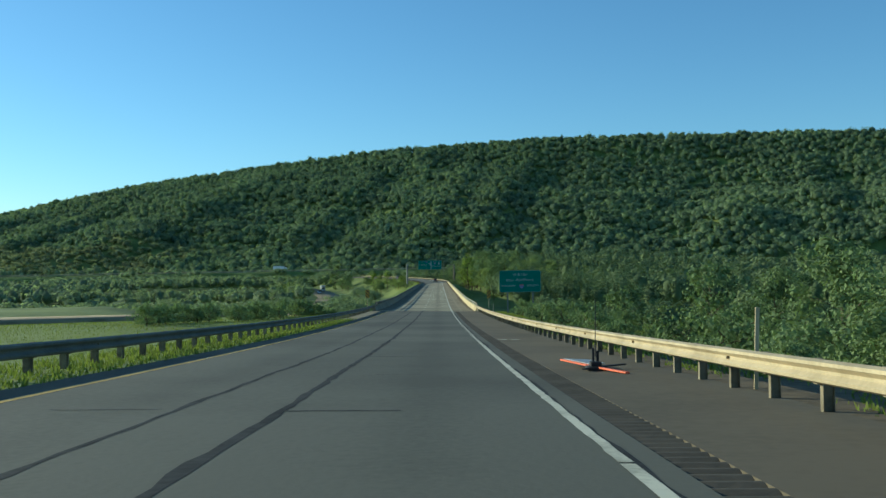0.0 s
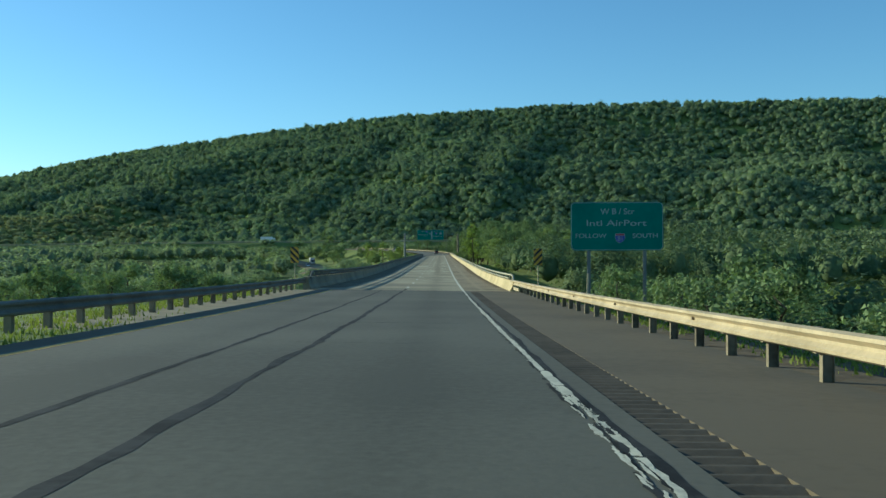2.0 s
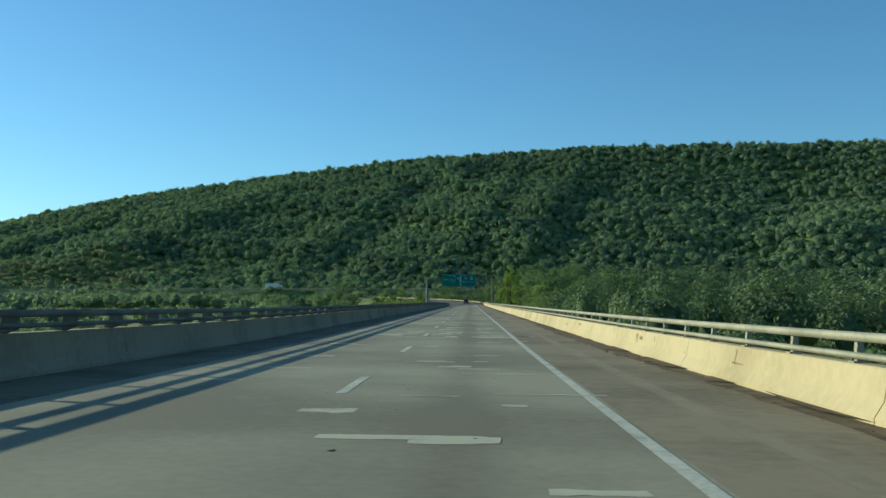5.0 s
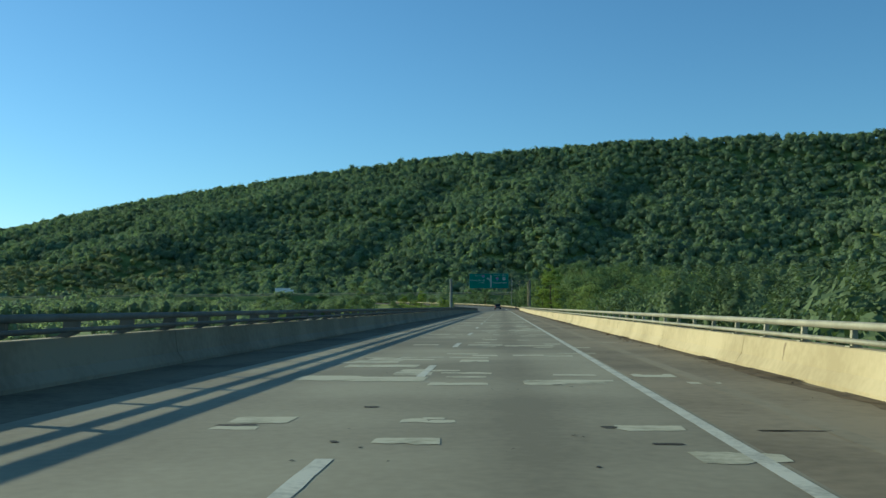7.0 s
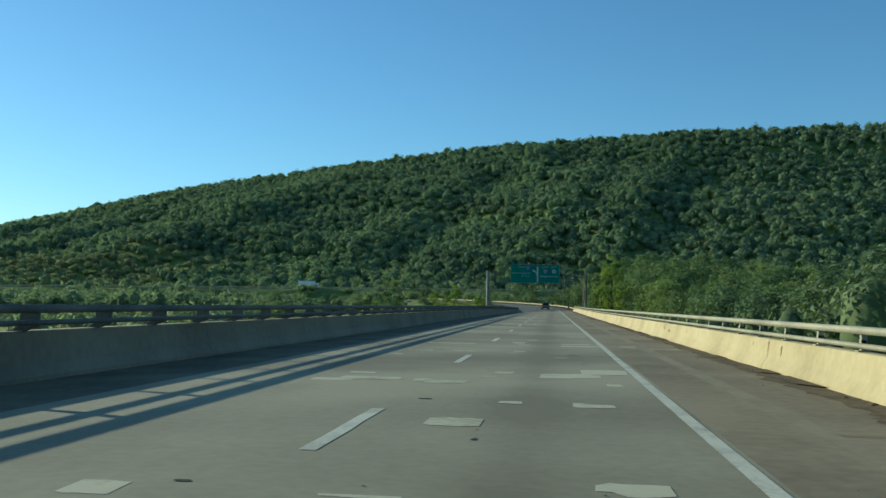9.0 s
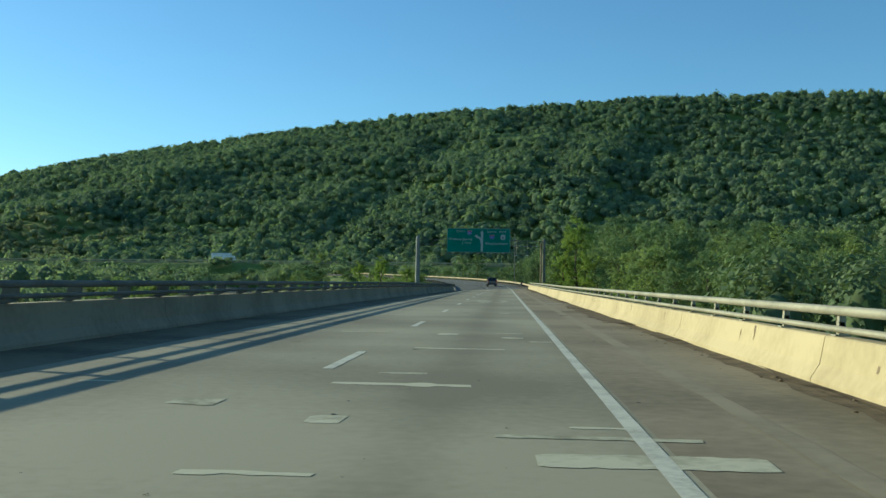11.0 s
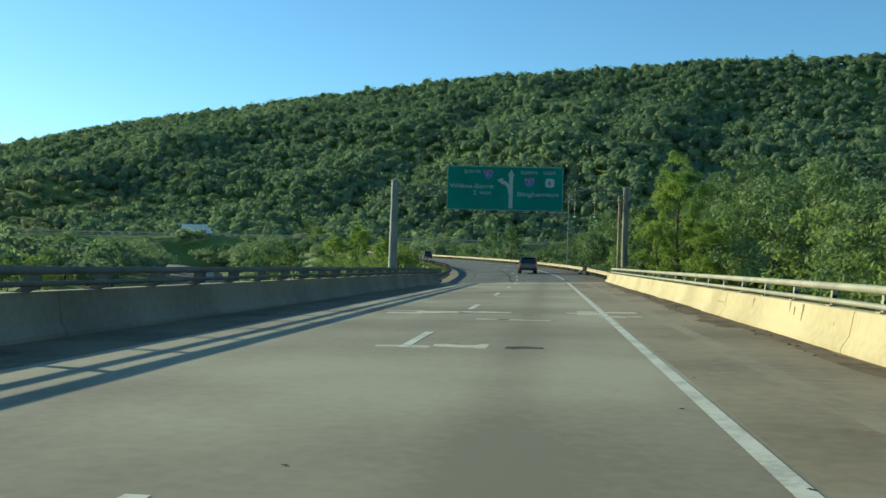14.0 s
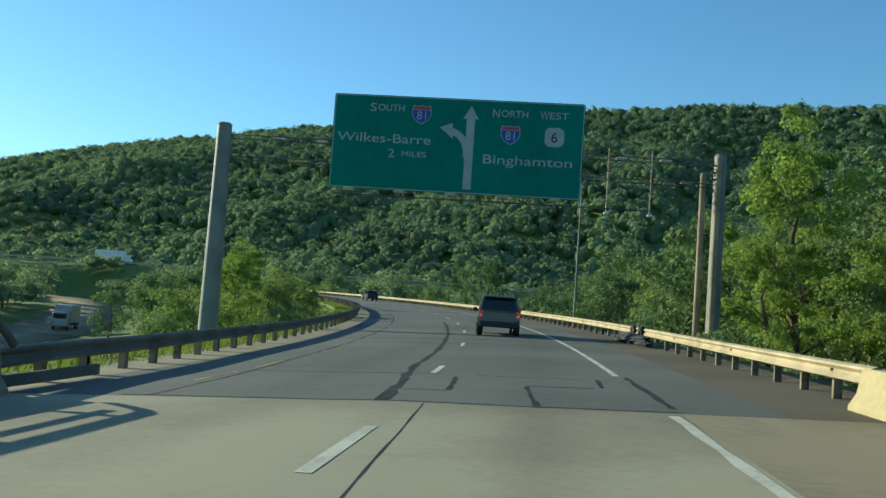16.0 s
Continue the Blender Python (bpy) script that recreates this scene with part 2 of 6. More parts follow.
def rod(bm, p, q, r0, r1=None, n=10):
    """A tapered rod from p to q, closed at its ends."""
    p, q, r1 = Vector(p), Vector(q), r0 if r1 is None else r1
    turn = (q - p).to_track_quat("Z", "Y").to_matrix()
    rings = []
    for c, r in ((p, r0), (q, r1)):
        rings.append([bm.verts.new(c + turn @ Vector((r * math.cos(a), r * math.sin(a), 0))) for a in (2 * math.pi * k / n for k in range(n))])
    for k in range(n):
        bm.faces.new((rings[0][k], rings[0][(k + 1) % n], rings[1][(k + 1) % n], rings[1][k]))
    bm.faces.new(rings[0][::-1])
    bm.faces.new(rings[1])


def pipe(bm, pts, r, n=8):
    for a, c in zip(pts[:-1], pts[1:]):
        rod(bm, a, c, r, r, n)


def extruded(bm, outline, depth, m):
    """A flat outline (x, z) with thickness along -y, put in place by m."""
    front = [bm.verts.new(m @ Vector((x, 0, z))) for x, z in outline]
    back = [bm.verts.new(m @ Vector((x, depth, z))) for x, z in outline]
    bm.faces.new(front)
    bm.faces.new(back[::-1])
    k = len(outline)
    for i in range(k):
        bm.faces.new((front[i], back[i], back[(i + 1) % k], front[(i + 1) % k]))


# ---- the line of the road ----
BEND, RADIUS = 484.0, 350.0


def grade(s):
    """Height of the road's axis at station s."""
    s = np.asarray(s, float)
    z = 1.18e-4 * np.maximum(185.7 - s, 0) ** 2
    d = np.maximum(s - 474, 0)
    return z + np.where(d < 30, 0.0148 * d * d / 60, 0.0148 * (d - 15))


def bank(s):
    return np.interp(s, [0, 60, 120, 180, 350, 395, 430, 475, 505, 560, 700], [-0.008, -0.012, -0.015, 0, 0, 0.004, 0.022, 0.034, 0.034, 0.022, 0.02])


def crown(s, u):
    """The inner lane lies flatter than the outer one where the road leaves the bridge."""
    return np.interp(s, [440, 470, 482, 505, 560, 700], [0, 0.006, 0.024, 0.025, 0.02, 0.02]) * np.minimum(np.asarray(u, float) + 2.2, 0)


def on_road(s, u, dz=0.0):
    """The place u metres to the right of the axis at station s, dz above the surface."""
    s, u = np.asarray(s, float), np.asarray(u, float)
    a = np.maximum(s - BEND, 0) / RADIUS
    x = np.where(s <= BEND, u, -RADIUS + (RADIUS + u) * np.cos(a))
    y = np.where(s <= BEND, s, BEND + (RADIUS + u) * np.sin(a))
    return np.stack(np.broadcast_arrays(x, y, grade(s) + bank(s) * u + crown(s, u) + dz), -1)


def at_road(s, u, dz=0.0):
    return Vector(on_road(s, u, dz).tolist())


def road_turn(s):
    return math.degrees(max(s - BEND, 0) / RADIUS)


def stations(a, c, step=4.0):
    return np.linspace(a, c, max(2, int(round((c - a) / step)) + 1))


def swept(bm, profile, ss, closed=True):
    """A profile of (u, dz) swept along the road's stations; capped if closed."""
    rings = [[bm.verts.new(on_road(s, u, z).tolist()) for u, z in profile] for s in ss]
    k = len(profile)
    for a, c in zip(rings[:-1], rings[1:]):
        for i in range(k if closed else k - 1):
            bm.faces.new((a[i], a[(i + 1) % k], c[(i + 1) % k], c[i]))
    if closed:
        bm.faces.new(rings[0][::-1])
        bm.faces.new(rings[-1])


def strip(u0, u1, thick):
    top = [u0] + [-2.2] * (u0 < -2.2 < u1) + [u1]
    return [(u, 0.0) for u in top] + [(u, -thick) for u in top[::-1]]


# ---- the ground ----
def ridge(x):
    u = np.clip(x, -900, 1500) / 600
    y = 1269 - 106 * u - 70 * u * u
    z = 177.6 + 31 * u - 49 * u * u - 0.5 * u ** 3 - 10.7 + 3.0 * np.clip((x + 120) / 80, 0, 1) + 0.045 * np.clip(x - 360, 0, 120)
    z = z + 1.4 * soft((x + 600) / 60) * soft((-20 - x) / 80) - 1.6 * soft((x - 120) / 80)
    z = np.where(x > 700, np.maximum(z, 120), z)
    return np.maximum(y, 800), np.where(x < -690, np.maximum(z + (x + 690) * 1.7, -6), z)


def polyline(pts):
    pts = np.array(pts, float)
    return pts


LOWER_ROAD = polyline([(-260, 80, 0.3), (-150, 98, 0.3), (-85, 110, 0.2), (-54, 116, 0.1), (-38, 128, 0.0), (-35, 152, -0.8), (-40, 200, -5), (-44, 260, -8), (-48, 330, -9), (-52, 440, -8.5), (-62, 540, -7.5), (-80, 625, -6), (-112, 700, -3), (-190, 765, 2), (-420, 800, 6), (-900, 820, 6)])
FAR_ROAD = polyline([(-900, 700, 3), (-560, 712, 5), (-300, 722, 6.5), (-118, 736, 8), (60, 768, 9), (240, 790, 10), (600, 760, 10)])


def smooth_line(pts, n=160):
    """Points at even steps on a rounded run through pts."""
    d = np.r_[0, np.cumsum(np.hypot(*np.diff(pts[:, :2], axis=0).T))]
    t = np.linspace(0, d[-1], n)
    q = np.stack([np.interp(t, d, c) for c in pts.T], -1)
    for _ in range(6):
        q[1:-1] = (q[:-2] + 2 * q[1:-1] + q[2:]) / 4
    return q


LOWER, FAR = smooth_line(LOWER_ROAD, 220), smooth_line(FAR_ROAD, 160)
MAIN_A = on_road(np.linspace(-60, 119, 60), -1.6)
MAIN_B = on_road(np.linspace(483, 700, 80), -1.6)


def nearest(x, y, line):
    """Distance to a line and its height at the nearest point."""
    best, z = np.full(x.shape, 1e9), np.zeros(x.shape)
    for px, py, pz in line:
        d = (x - px) ** 2 + (y - py) ** 2
        near = d < best
        best, z = np.where(near, d, best), np.where(near, pz, z)
    return np.sqrt(best), z


def soft(t):
    t = np.clip(t, 0, 1)
    return t * t * (3 - 2 * t)


def ground_height(x, y):
    x, y = np.asarray(x, float), np.asarray(y, float)
    base = -11 + 7 * soft((y - 350) / 350)
    base = base + 0.8 * np.sin(x * 0.021 + 1) * np.cos(y * 0.017)
    base = base + 6 * soft((y - 400) / 90) * soft((x - 8) / 25) * soft((900 - y) / 200)
    # field and bank before the bridge
    shelf = np.where(x < 0, 0.2, -3.5) + 0.5 * np.sin(x * 0.05) * np.sin(y * 0.06)
    base = base + (shelf - base) * (1 - soft((y - 118 - np.clip(-x - 12, 0, 40) * 1.1) / 45))
    yr, zr = ridge(x)
    t = (y - (yr - 450)) / 450
    up = np.where(t < 1, np.clip(t, 0, 1) ** 1.05, 1 - 0.35 * np.clip(t - 1, 0, 1.5) ** 2)
    lumps = 7 * np.sin(x * 0.013 + y * 0.004) * np.sin(y * 0.011 - x * 0.003) + 6 * np.sin(x * 0.037 + 2 + 1.5 * np.sin(y * 0.012)) * np.sin(y * 0.027 + 0.9 * np.sin(x * 0.021))
    lumps = lumps + 4.0 * np.sin(x * 0.071 + y * 0.033 + 2 * np.sin(x * 0.013)) * np.sin(y * 0.058 - x * 0.011)
    lumps = lumps - 15 * soft((t - 0.40) / 0.30) * (1 - soft((t - 0.79) / 0.12)) * soft((x + 20) / 200)
    hill = (zr + 6) * up + lumps * soft(t * 3) * soft((1.05 - t) * 2)
    # a bench below the crest
    hill = hill - 8 * soft((0.96 - t) / 0.11) * soft((t - 0.45) / 0.4) * soft((x + 60) / 220)
    # the ridge breaks off at its far end, cut along the camera's line of sight
    edge = soft((x + 715 - np.clip(yr - y, 0, 500) * 0.66) / 25)
    hill = hill * (0.10 + 0.90 * edge)
    z = base + hill
    for line, half, run, under in ((LOWER, 8, 14, 0.3), (FAR, 9, 14, 0.3), (MAIN_B, 8.6, 18, 0.64)):
        d, lz = nearest(x, y, line)
        k = 1 - soft((d - half) / run)
        z = z + (lz - under - z) * k
    d, lz = nearest(x, y, MAIN_A)
    k = (1 - soft((d - 8.0) / np.where(x < 0, 12, 20))) * (1 - soft((y - 119) / 22))
    z = z + (lz - 0.32 - z) * k
    return z


def axis(lo, hi, fine_lo, fine_hi, step, mid_lo, mid_hi, grow=1.12):
    mid = list(np.arange(fine_lo, fine_hi + 0.1, step))
    for sign, end in ((-1, lo), (1, hi)):
        d, v = step, mid[0] if sign < 0 else mid[-1]
        run = []
        while (v > end) if sign < 0 else (v < end):
            d = min(d * grow, 13 if mid_lo < v < mid_hi else 140)
            v += sign * d
            run.append(v)
        mid = run[::-1] + mid if sign < 0 else mid + run
    return np.array(mid)


gx, gy = axis(-4200, 4200, -130, 110, 3.0, -900, 760), axis(-600, 4800, -40, 700, 4.0, -60, 1480)
X, Y = np.meshgrid(gx, gy, indexing="ij")
Z = ground_height(X, Y)
far_fall = soft((np.hypot(X, Y - 500) - 1900) / 1500)
Z = Z * (1 - far_fall) + 20 * far_fall
idx = np.arange(X.size).reshape(X.shape)
quads = np.stack([idx[:-1, :-1], idx[1:, :-1], idx[1:, 1:], idx[:-1, 1:]], -1).reshape(-1, 4)
ground = arrays("ground", np.stack([X, Y, Z], -1).reshape(-1, 3), quads, M_GRASS_GROUND, smooth=True)
tagged(ground, "grassy valley floor rising into a long wooded ridge", "ground", kind="structure")

# ---- roads ----
BRIDGE_A, BRIDGE_B = 117.3, 482.3     # outer joints of the two approach slabs
DECK_A, DECK_B = 121.2, 473.4         # joints of the deck itself
U_LEFT, U_LANE_L, U_LANE_R, U_RIGHT = -7.9, -6.5, 1.84, 4.72


def surface_piece(name, u0, u1, a, c, material, label, category, thick=0.30, step=4.0):
    bm = bmesh.new()
    swept(bm, strip(u0, u1, thick), stations(a, c, step))
    return tagged(part(name, bm, material), label, category, kind="structure")


road = surface_piece("road_approach", U_LANE_L, U_LANE_R, -60, BRIDGE_A, M_ASPHALT, "worn grey asphalt highway lanes with sealed cracks", "road")
road_after = surface_piece("road_beyond_bridge", U_LANE_L, U_LANE_R, BRIDGE_B, 694, M_ASPHALT_BEYOND, "grey asphalt lanes bending uphill past the bridge", "road")
surface_piece("gravel_verge_inner", -10.2, -7.2, 80, BRIDGE_A - 1, M_WORN, "pale gravel verge at the foot of the inner guardrail", "verge", thick=0.45)
surface_piece("grass_verge", -10.2, -7.2, -60, 80, M_GRASS_GROUND, "grass verge at the foot of the inner guardrail", "verge", thick=0.45)
surface_piece("shoulder_left_approach", -7.2, U_LANE_L, -60, BRIDGE_A, M_SHOULDER, "narrow paved inner shoulder beside the guardrail", "shoulder")
surface_piece("gravel_verge_bend", -9.5, -8.1, BRIDGE_B + 0.4, 690, M_WORN, "pale gravel strip under the guardrail on the bend", "verge", thick=0.8)
surface_piece("grass_verge_beyond", -11.0, -9.5, BRIDGE_B + 2, 690, M_GRASS_GROUND, "grass verge behind the guardrail on the bend", "verge", thick=0.8)
surface_piece("shoulder_left_beyond", -8.1, U_LANE_L, BRIDGE_B, 694, M_ASPHALT_BEYOND, "narrow paved inner shoulder on the bend", "shoulder")
surface_piece("shoulder_right_approach", 2.56, U_RIGHT + 0.5, -60, BRIDGE_A, M_SHOULDER, "wide brownish paved outer shoulder", "shoulder")
surface_piece("gravel_verge", U_RIGHT + 0.5, 6.9, -60, BRIDGE_A - 1, M_DIRT, "bare brown dirt strip under the guardrail", "verge", thick=0.4)
surface_piece("gravel_verge_beyond", U_RIGHT + 0.5, 6.4, BRIDGE_B + 2, 690, M_DIRT, "bare dirt strip under the guardrail on the bend", "verge", thick=1.1)
surface_piece("shoulder_gutter", U_LANE_R, 2.08, -60, BRIDGE_A, M_ASPHALT, "strip of asphalt beside the edge line", "shoulder")
surface_piece("shoulder_strip_beyond", U_LANE_R, 3.3, BRIDGE_B, 694, M_ASPHALT_BEYOND, "strip of asphalt beside the edge line on the bend", "shoulder")
surface_piece("shoulder_right_beyond", 3.3, U_RIGHT + 0.5, BRIDGE_B, 694, M_SHOULDER, "brownish dirty outer shoulder on the bend", "shoulder")
slab_a = surface_piece("approach_slab_near", U_LEFT, U_LANE_R, BRIDGE_A, DECK_A, M_DECK, "pale concrete approach slab with a cracked joint", "road")
slab_b = surface_piece("approach_slab_far", U_LEFT, U_LANE_R, DECK_B + 0.08, BRIDGE_B, M_DECK, "pale concrete approach slab at the end of the bridge", "road", step=0.5)
deck = surface_piece("bridge_deck", -5.95, U_LANE_R, DECK_A + 0.08, DECK_B, M_DECK, "pale patched concrete bridge deck", "road", thick=0.5)
surface_piece("bridge_inner_shoulder", U_LEFT, -5.95, DECK_A + 0.08, DECK_B, M_GUTTER, "dirty concrete gutter, browned and darkened for the parapet's shade", "shoulder", thick=0.5)
side_deck = surface_piece("bridge_shoulder", U_LANE_R, U_RIGHT, BRIDGE_A, BRIDGE_B, M_DECK_SIDE, "dirty brown concrete shoulder along the parapet", "shoulder", thick=0.5)
for s in (DECK_A + 0.04, DECK_B + 0.04):
    bm = bmesh.new()
    swept(bm, [(U_LEFT, -0.02), (U_LANE_R, -0.02), (U_LANE_R, -0.2), (U_LEFT, -0.2)], [s - 0.04, s + 0.04])
    tagged(part("expansion_joint", bm, M_TAR), "black rubber expansion joint across the bridge deck", "joint", kind="structure")

# rumble strip: grooves cut into the shoulder
ss = np.arange(-30, 115.5, 0.075)
rum = []
for i, s in enumerate(ss):
    dz = -0.027 if i % 4 in (1, 2) else 0.0
    rum.append((on_road(s, 2.08, dz), on_road(s, 2.56, dz)))
rv = np.array(rum).reshape(-1, 3)
ri = np.arange(len(ss) - 1) * 2
rumble = arrays("rumble_strip", rv, np.stack([ri, ri + 1, ri + 3, ri + 2], -1), M_TAR)
rumble.data.materials[0] = M_RUMBLE
tagged(rumble, "grooved rumble strip milled into the asphalt shoulder", "rumble strip", kind="structure")
surface_piece("shoulder_bed", 2.08, 2.56, 115.45, BRIDGE_A, M_SHOULDER, "paved shoulder at the end of the rumble strip", "shoulder")
surface_piece("shoulder_bed_near", 2.08, 2.56, -60, -30.05, M_SHOULDER, "paved shoulder before the rumble strip", "shoulder")


def ribbon(name, line, half, material, label):
    d = np.gradient(line[:, :2], axis=0)
    d /= np.linalg.norm(d, axis=1)[:, None]
    side = np.stack([d[:, 1], -d[:, 0], 0 * d[:, 0]], -1)
    rows = [line + side * half, line - side * half, line - side * half - (0, 0, 0.8), line + side * half - (0, 0, 0.8)]
    v = np.stack(rows, 1).reshape(-1, 3)
    i = np.arange(len(line) - 1) * 4
    f = np.concatenate([np.stack([i + a, i + b2, i + 4 + b2, i + 4 + a], -1) for a, b2 in ((0, 1), (1, 2), (2, 3), (3, 0))])
    return tagged(arrays(name, v, f, material), label, "road", kind="structure"), side


low_road, low_side = ribbon("road_lower", LOWER + (0, 0, 0.05), 6.8, M_DECK_SIDE, "lower carriageway winding along the valley")
far_road, far_side = ribbon("road_far", FAR + (0, 0, 0.05), 6.0, M_DECK, "distant pale highway at the foot of the ridge")

# ---- paint on the road ----
def painted(name, u, w, a, c, material, parent, step=4.0, wobble=0.0):
    bm = bmesh.new()
    ss2 = stations(a, c, step)
    rng = random.Random(int(a * 7 + u * 100))
    left, right = [], []
    for s in ss2:
        e0, e1 = rng.uniform(-1, 1) * wobble, rng.uniform(-1, 1) * wobble
        left.append(bm.verts.new(at_road(s, u - w / 2 + e0, 0.0051)))
        right.append(bm.verts.new(at_road(s, u + w / 2 + e1, 0.0051)))
    for i in range(len(ss2) - 1):
        bm.faces.new((left[i], right[i], right[i + 1], left[i + 1]))
    return part(name, bm, material, parent)


painted("edge_line", 1.70, 0.15, -60, 8, M_WHITE, road, 1.0, 0.01)
painted("edge_line", 1.70, 0.125, 8.1, 34, M_WHITE, road, 0.3, 0.013)
rng = random.Random(14)
s = 34.1
while s < BRIDGE_A - 6:
    ln = rng.uniform(0.8, 3.2)
    broken = 44 < s < 69
    painted("edge_line", 1.70 + rng.uniform(-0.02, 0.02) + (0.045 if broken else 0), rng.uniform(0.055, 0.085) if broken else rng.uniform(0.08, 0.125), s, s + ln, M_WHITE, road, 0.12 if broken else 0.25, 0.016 if broken else 0.018)
    s += ln + (rng.uniform(0.05, 0.3) if broken else rng.uniform(0.02, 0.09))


def flakes(name, material, a, c, gap, u0, u1, wide, long, lift, seed):
    """Ragged slivers strewn along the edge line where it has crumbled."""
    rng = random.Random(seed)
    bm = bmesh.new()
    s = a
    while s < c:
        u, ln, w = rng.uniform(u0, u1), rng.uniform(*long), rng.uniform(*wide)
        n = max(2, int(ln / 0.07))
        row = []
        for k in range(n + 1):
            m = u + rng.uniform(-0.012, 0.012)
            h = w * 0.5 * (0.25 + 0.75 * math.sin(math.pi * (k + 0.3) / (n + 0.6))) * rng.uniform(0.7, 1.1)
            row.append((bm.verts.new(at_road(s + ln * k / n, m - h, lift)), bm.verts.new(at_road(s + ln * k / n, m + h, lift))))
        for p, q in zip(row, row[1:]):
            bm.faces.new((p[0], p[1], q[1], q[0]))
        s += rng.uniform(*gap)
    return part(name, bm, material, road)


flakes("edge_crack", M_TAR, 36, 44, (0.3, 0.9), 1.62, 1.76, (0.02, 0.05), (0.2, 0.7), 0.0055, 41)
flakes("edge_crack", M_TAR, 44, 70, (0.10, 0.32), 1.60, 1.80, (0.03, 0.085), (0.2, 0.9), 0.0055, 42)
flakes("edge_line_flakes", M_WHITE, 44, 70, (0.10, 0.32), 1.60, 1.77, (0.02, 0.06), (0.25, 1.1), 0.0075, 43)
flakes("edge_crack", M_TAR, 70, 116, (0.4, 1.2), 1.59, 1.68, (0.025, 0.075), (0.2, 0.8), 0.0055, 44)
painted("edge_line", 1.70, 0.12, s, BRIDGE_A, M_WHITE, road, 0.5, 0.01)
painted("edge_line", 1.70, 0.16, BRIDGE_A, DECK_B, M_WHITE, deck, 3.0)
painted("edge_line", 1.70, 0.15, DECK_B + 0.2, BRIDGE_B - 0.4, M_WHITE, slab_b, 1.0, 0.03)
painted("edge_line", 1.62, 0.14, 489.6, 690, M_WHITE, road_after, 4.0)
painted("yellow_line", -6.28, 0.17, -60, BRIDGE_A, M_YELLOW, road, 1.0, 0.012)
rng = random.Random(15)
s = BRIDGE_B + 3
while s < 690:
    ln = rng.uniform(0.5, 2.6)
    painted("yellow_line", -6.12 + rng.uniform(-0.02, 0.02), rng.uniform(0.02, 0.06), s, s + ln, M_YELLOW, road_after, 0.4, 0.012)
    s += ln + rng.uniform(0.8, 4.0)
for k in range(-6, 23):
    s = 198.49 + 12.61 * k + 0.055 * max(0, k - 6)
    if DECK_A < s < DECK_B - 1.5:
        painted("lane_dash", -1.95, 0.16, s - 0.12, s + 3.2, M_WHITE, deck, 0.4, 0.008)
painted("lane_dash", -1.96, 0.15, 476.3, 479.4, M_WHITE, slab_b, 1.5)
for k in range(12):
    s = 488.4 + 12.61 * k
    painted("lane_dash", -2.2, 0.13, s, s + 2.4, M_WHITE, road_after, 1.5)


def sealed(name, u, w, a, c, parent, step=1.2, sway=0.05, seed=1, material=M_TAR, drift=0.0, lift=0.003):
    """A crooked ribbon of crack sealant along the road."""
    rng = random.Random(seed)
    bm = bmesh.new()
    prev, off = None, 0.0
    for k, s in enumerate(stations(a, c, step)):
        off = off * 0.85 + rng.uniform(-sway, sway)
        hw = w * rng.uniform(0.26, 0.66)
        row = [bm.verts.new(at_road(s, u + drift * k + off - hw, lift)), bm.verts.new(at_road(s, u + drift * k + off + hw, lift))]
        if prev:
            bm.faces.new((prev[0], prev[1], row[1], row[0]))
        prev = row
    return part(name, bm, material, parent)


sealed("crack_seal", -1.98, 0.15, -20, BRIDGE_A, road, 0.6, 0.028, seed=3)
sealed("crack_seal", 1.79, 0.10, 6, BRIDGE_A - 5, road, 0.5, seed=8, sway=0.02)
sealed("crack_seal", -3.35, 0.11, -20, BRIDGE_A, road, 0.6, 0.026, seed=4)
sealed("crack_seal", -2.35, 0.20, BRIDGE_B + 0.1, 489.6, road_after, 0.6, 0.03, seed=5, drift=-0.036)
sealed("crack_seal", -2.79, 0.17, 489.4, 530, road_after, 1.0, 0.035, seed=9, drift=-0.006)
sealed("crack_seal", -5.78, 0.07, BRIDGE_B + 0.1, 496, road_after, 0.5, 0.03, seed=10, drift=-0.016)
sealed("crack_seal", -6.22, 0.07, 496, 690, road_after, 0.8, 0.03, seed=11)
sealed("crack_seal", 1.82, 0.13, BRIDGE_B + 0.6, 489.2, road_after, 0.5, 0.02, seed=12)
sealed("crack_seal", -1.9, 0.13, DECK_A - 3.4, DECK_A, slab_a, 0.4, seed=6, sway=0.05)
sealed("crack_seal", -1.40, 0.026, DECK_B + 0.1, BRIDGE_B - 0.1, slab_b, 0.5, seed=7, sway=0.006, drift=-0.0178)


def cross_crack(s, u0, u1, w, parent, seed, material=M_TAR):
    rng = random.Random(seed)
    bm = bmesh.new()
    prev, off = None, 0.0
    for u in np.arange(u0, u1 + 0.01, 0.3):
        off = off * 0.8 + rng.uniform(-0.05, 0.05)
        hw = w * rng.uniform(0.25, 0.6)
        row = [bm.verts.new(at_road(s + off - hw, u, 0.004)), bm.verts.new(at_road(s + off + hw, u, 0.004))]
        if prev:
            bm.faces.new((prev[0], row[0], row[1], prev[1]))
        prev = row
    return part("cross_crack", bm, material, parent)


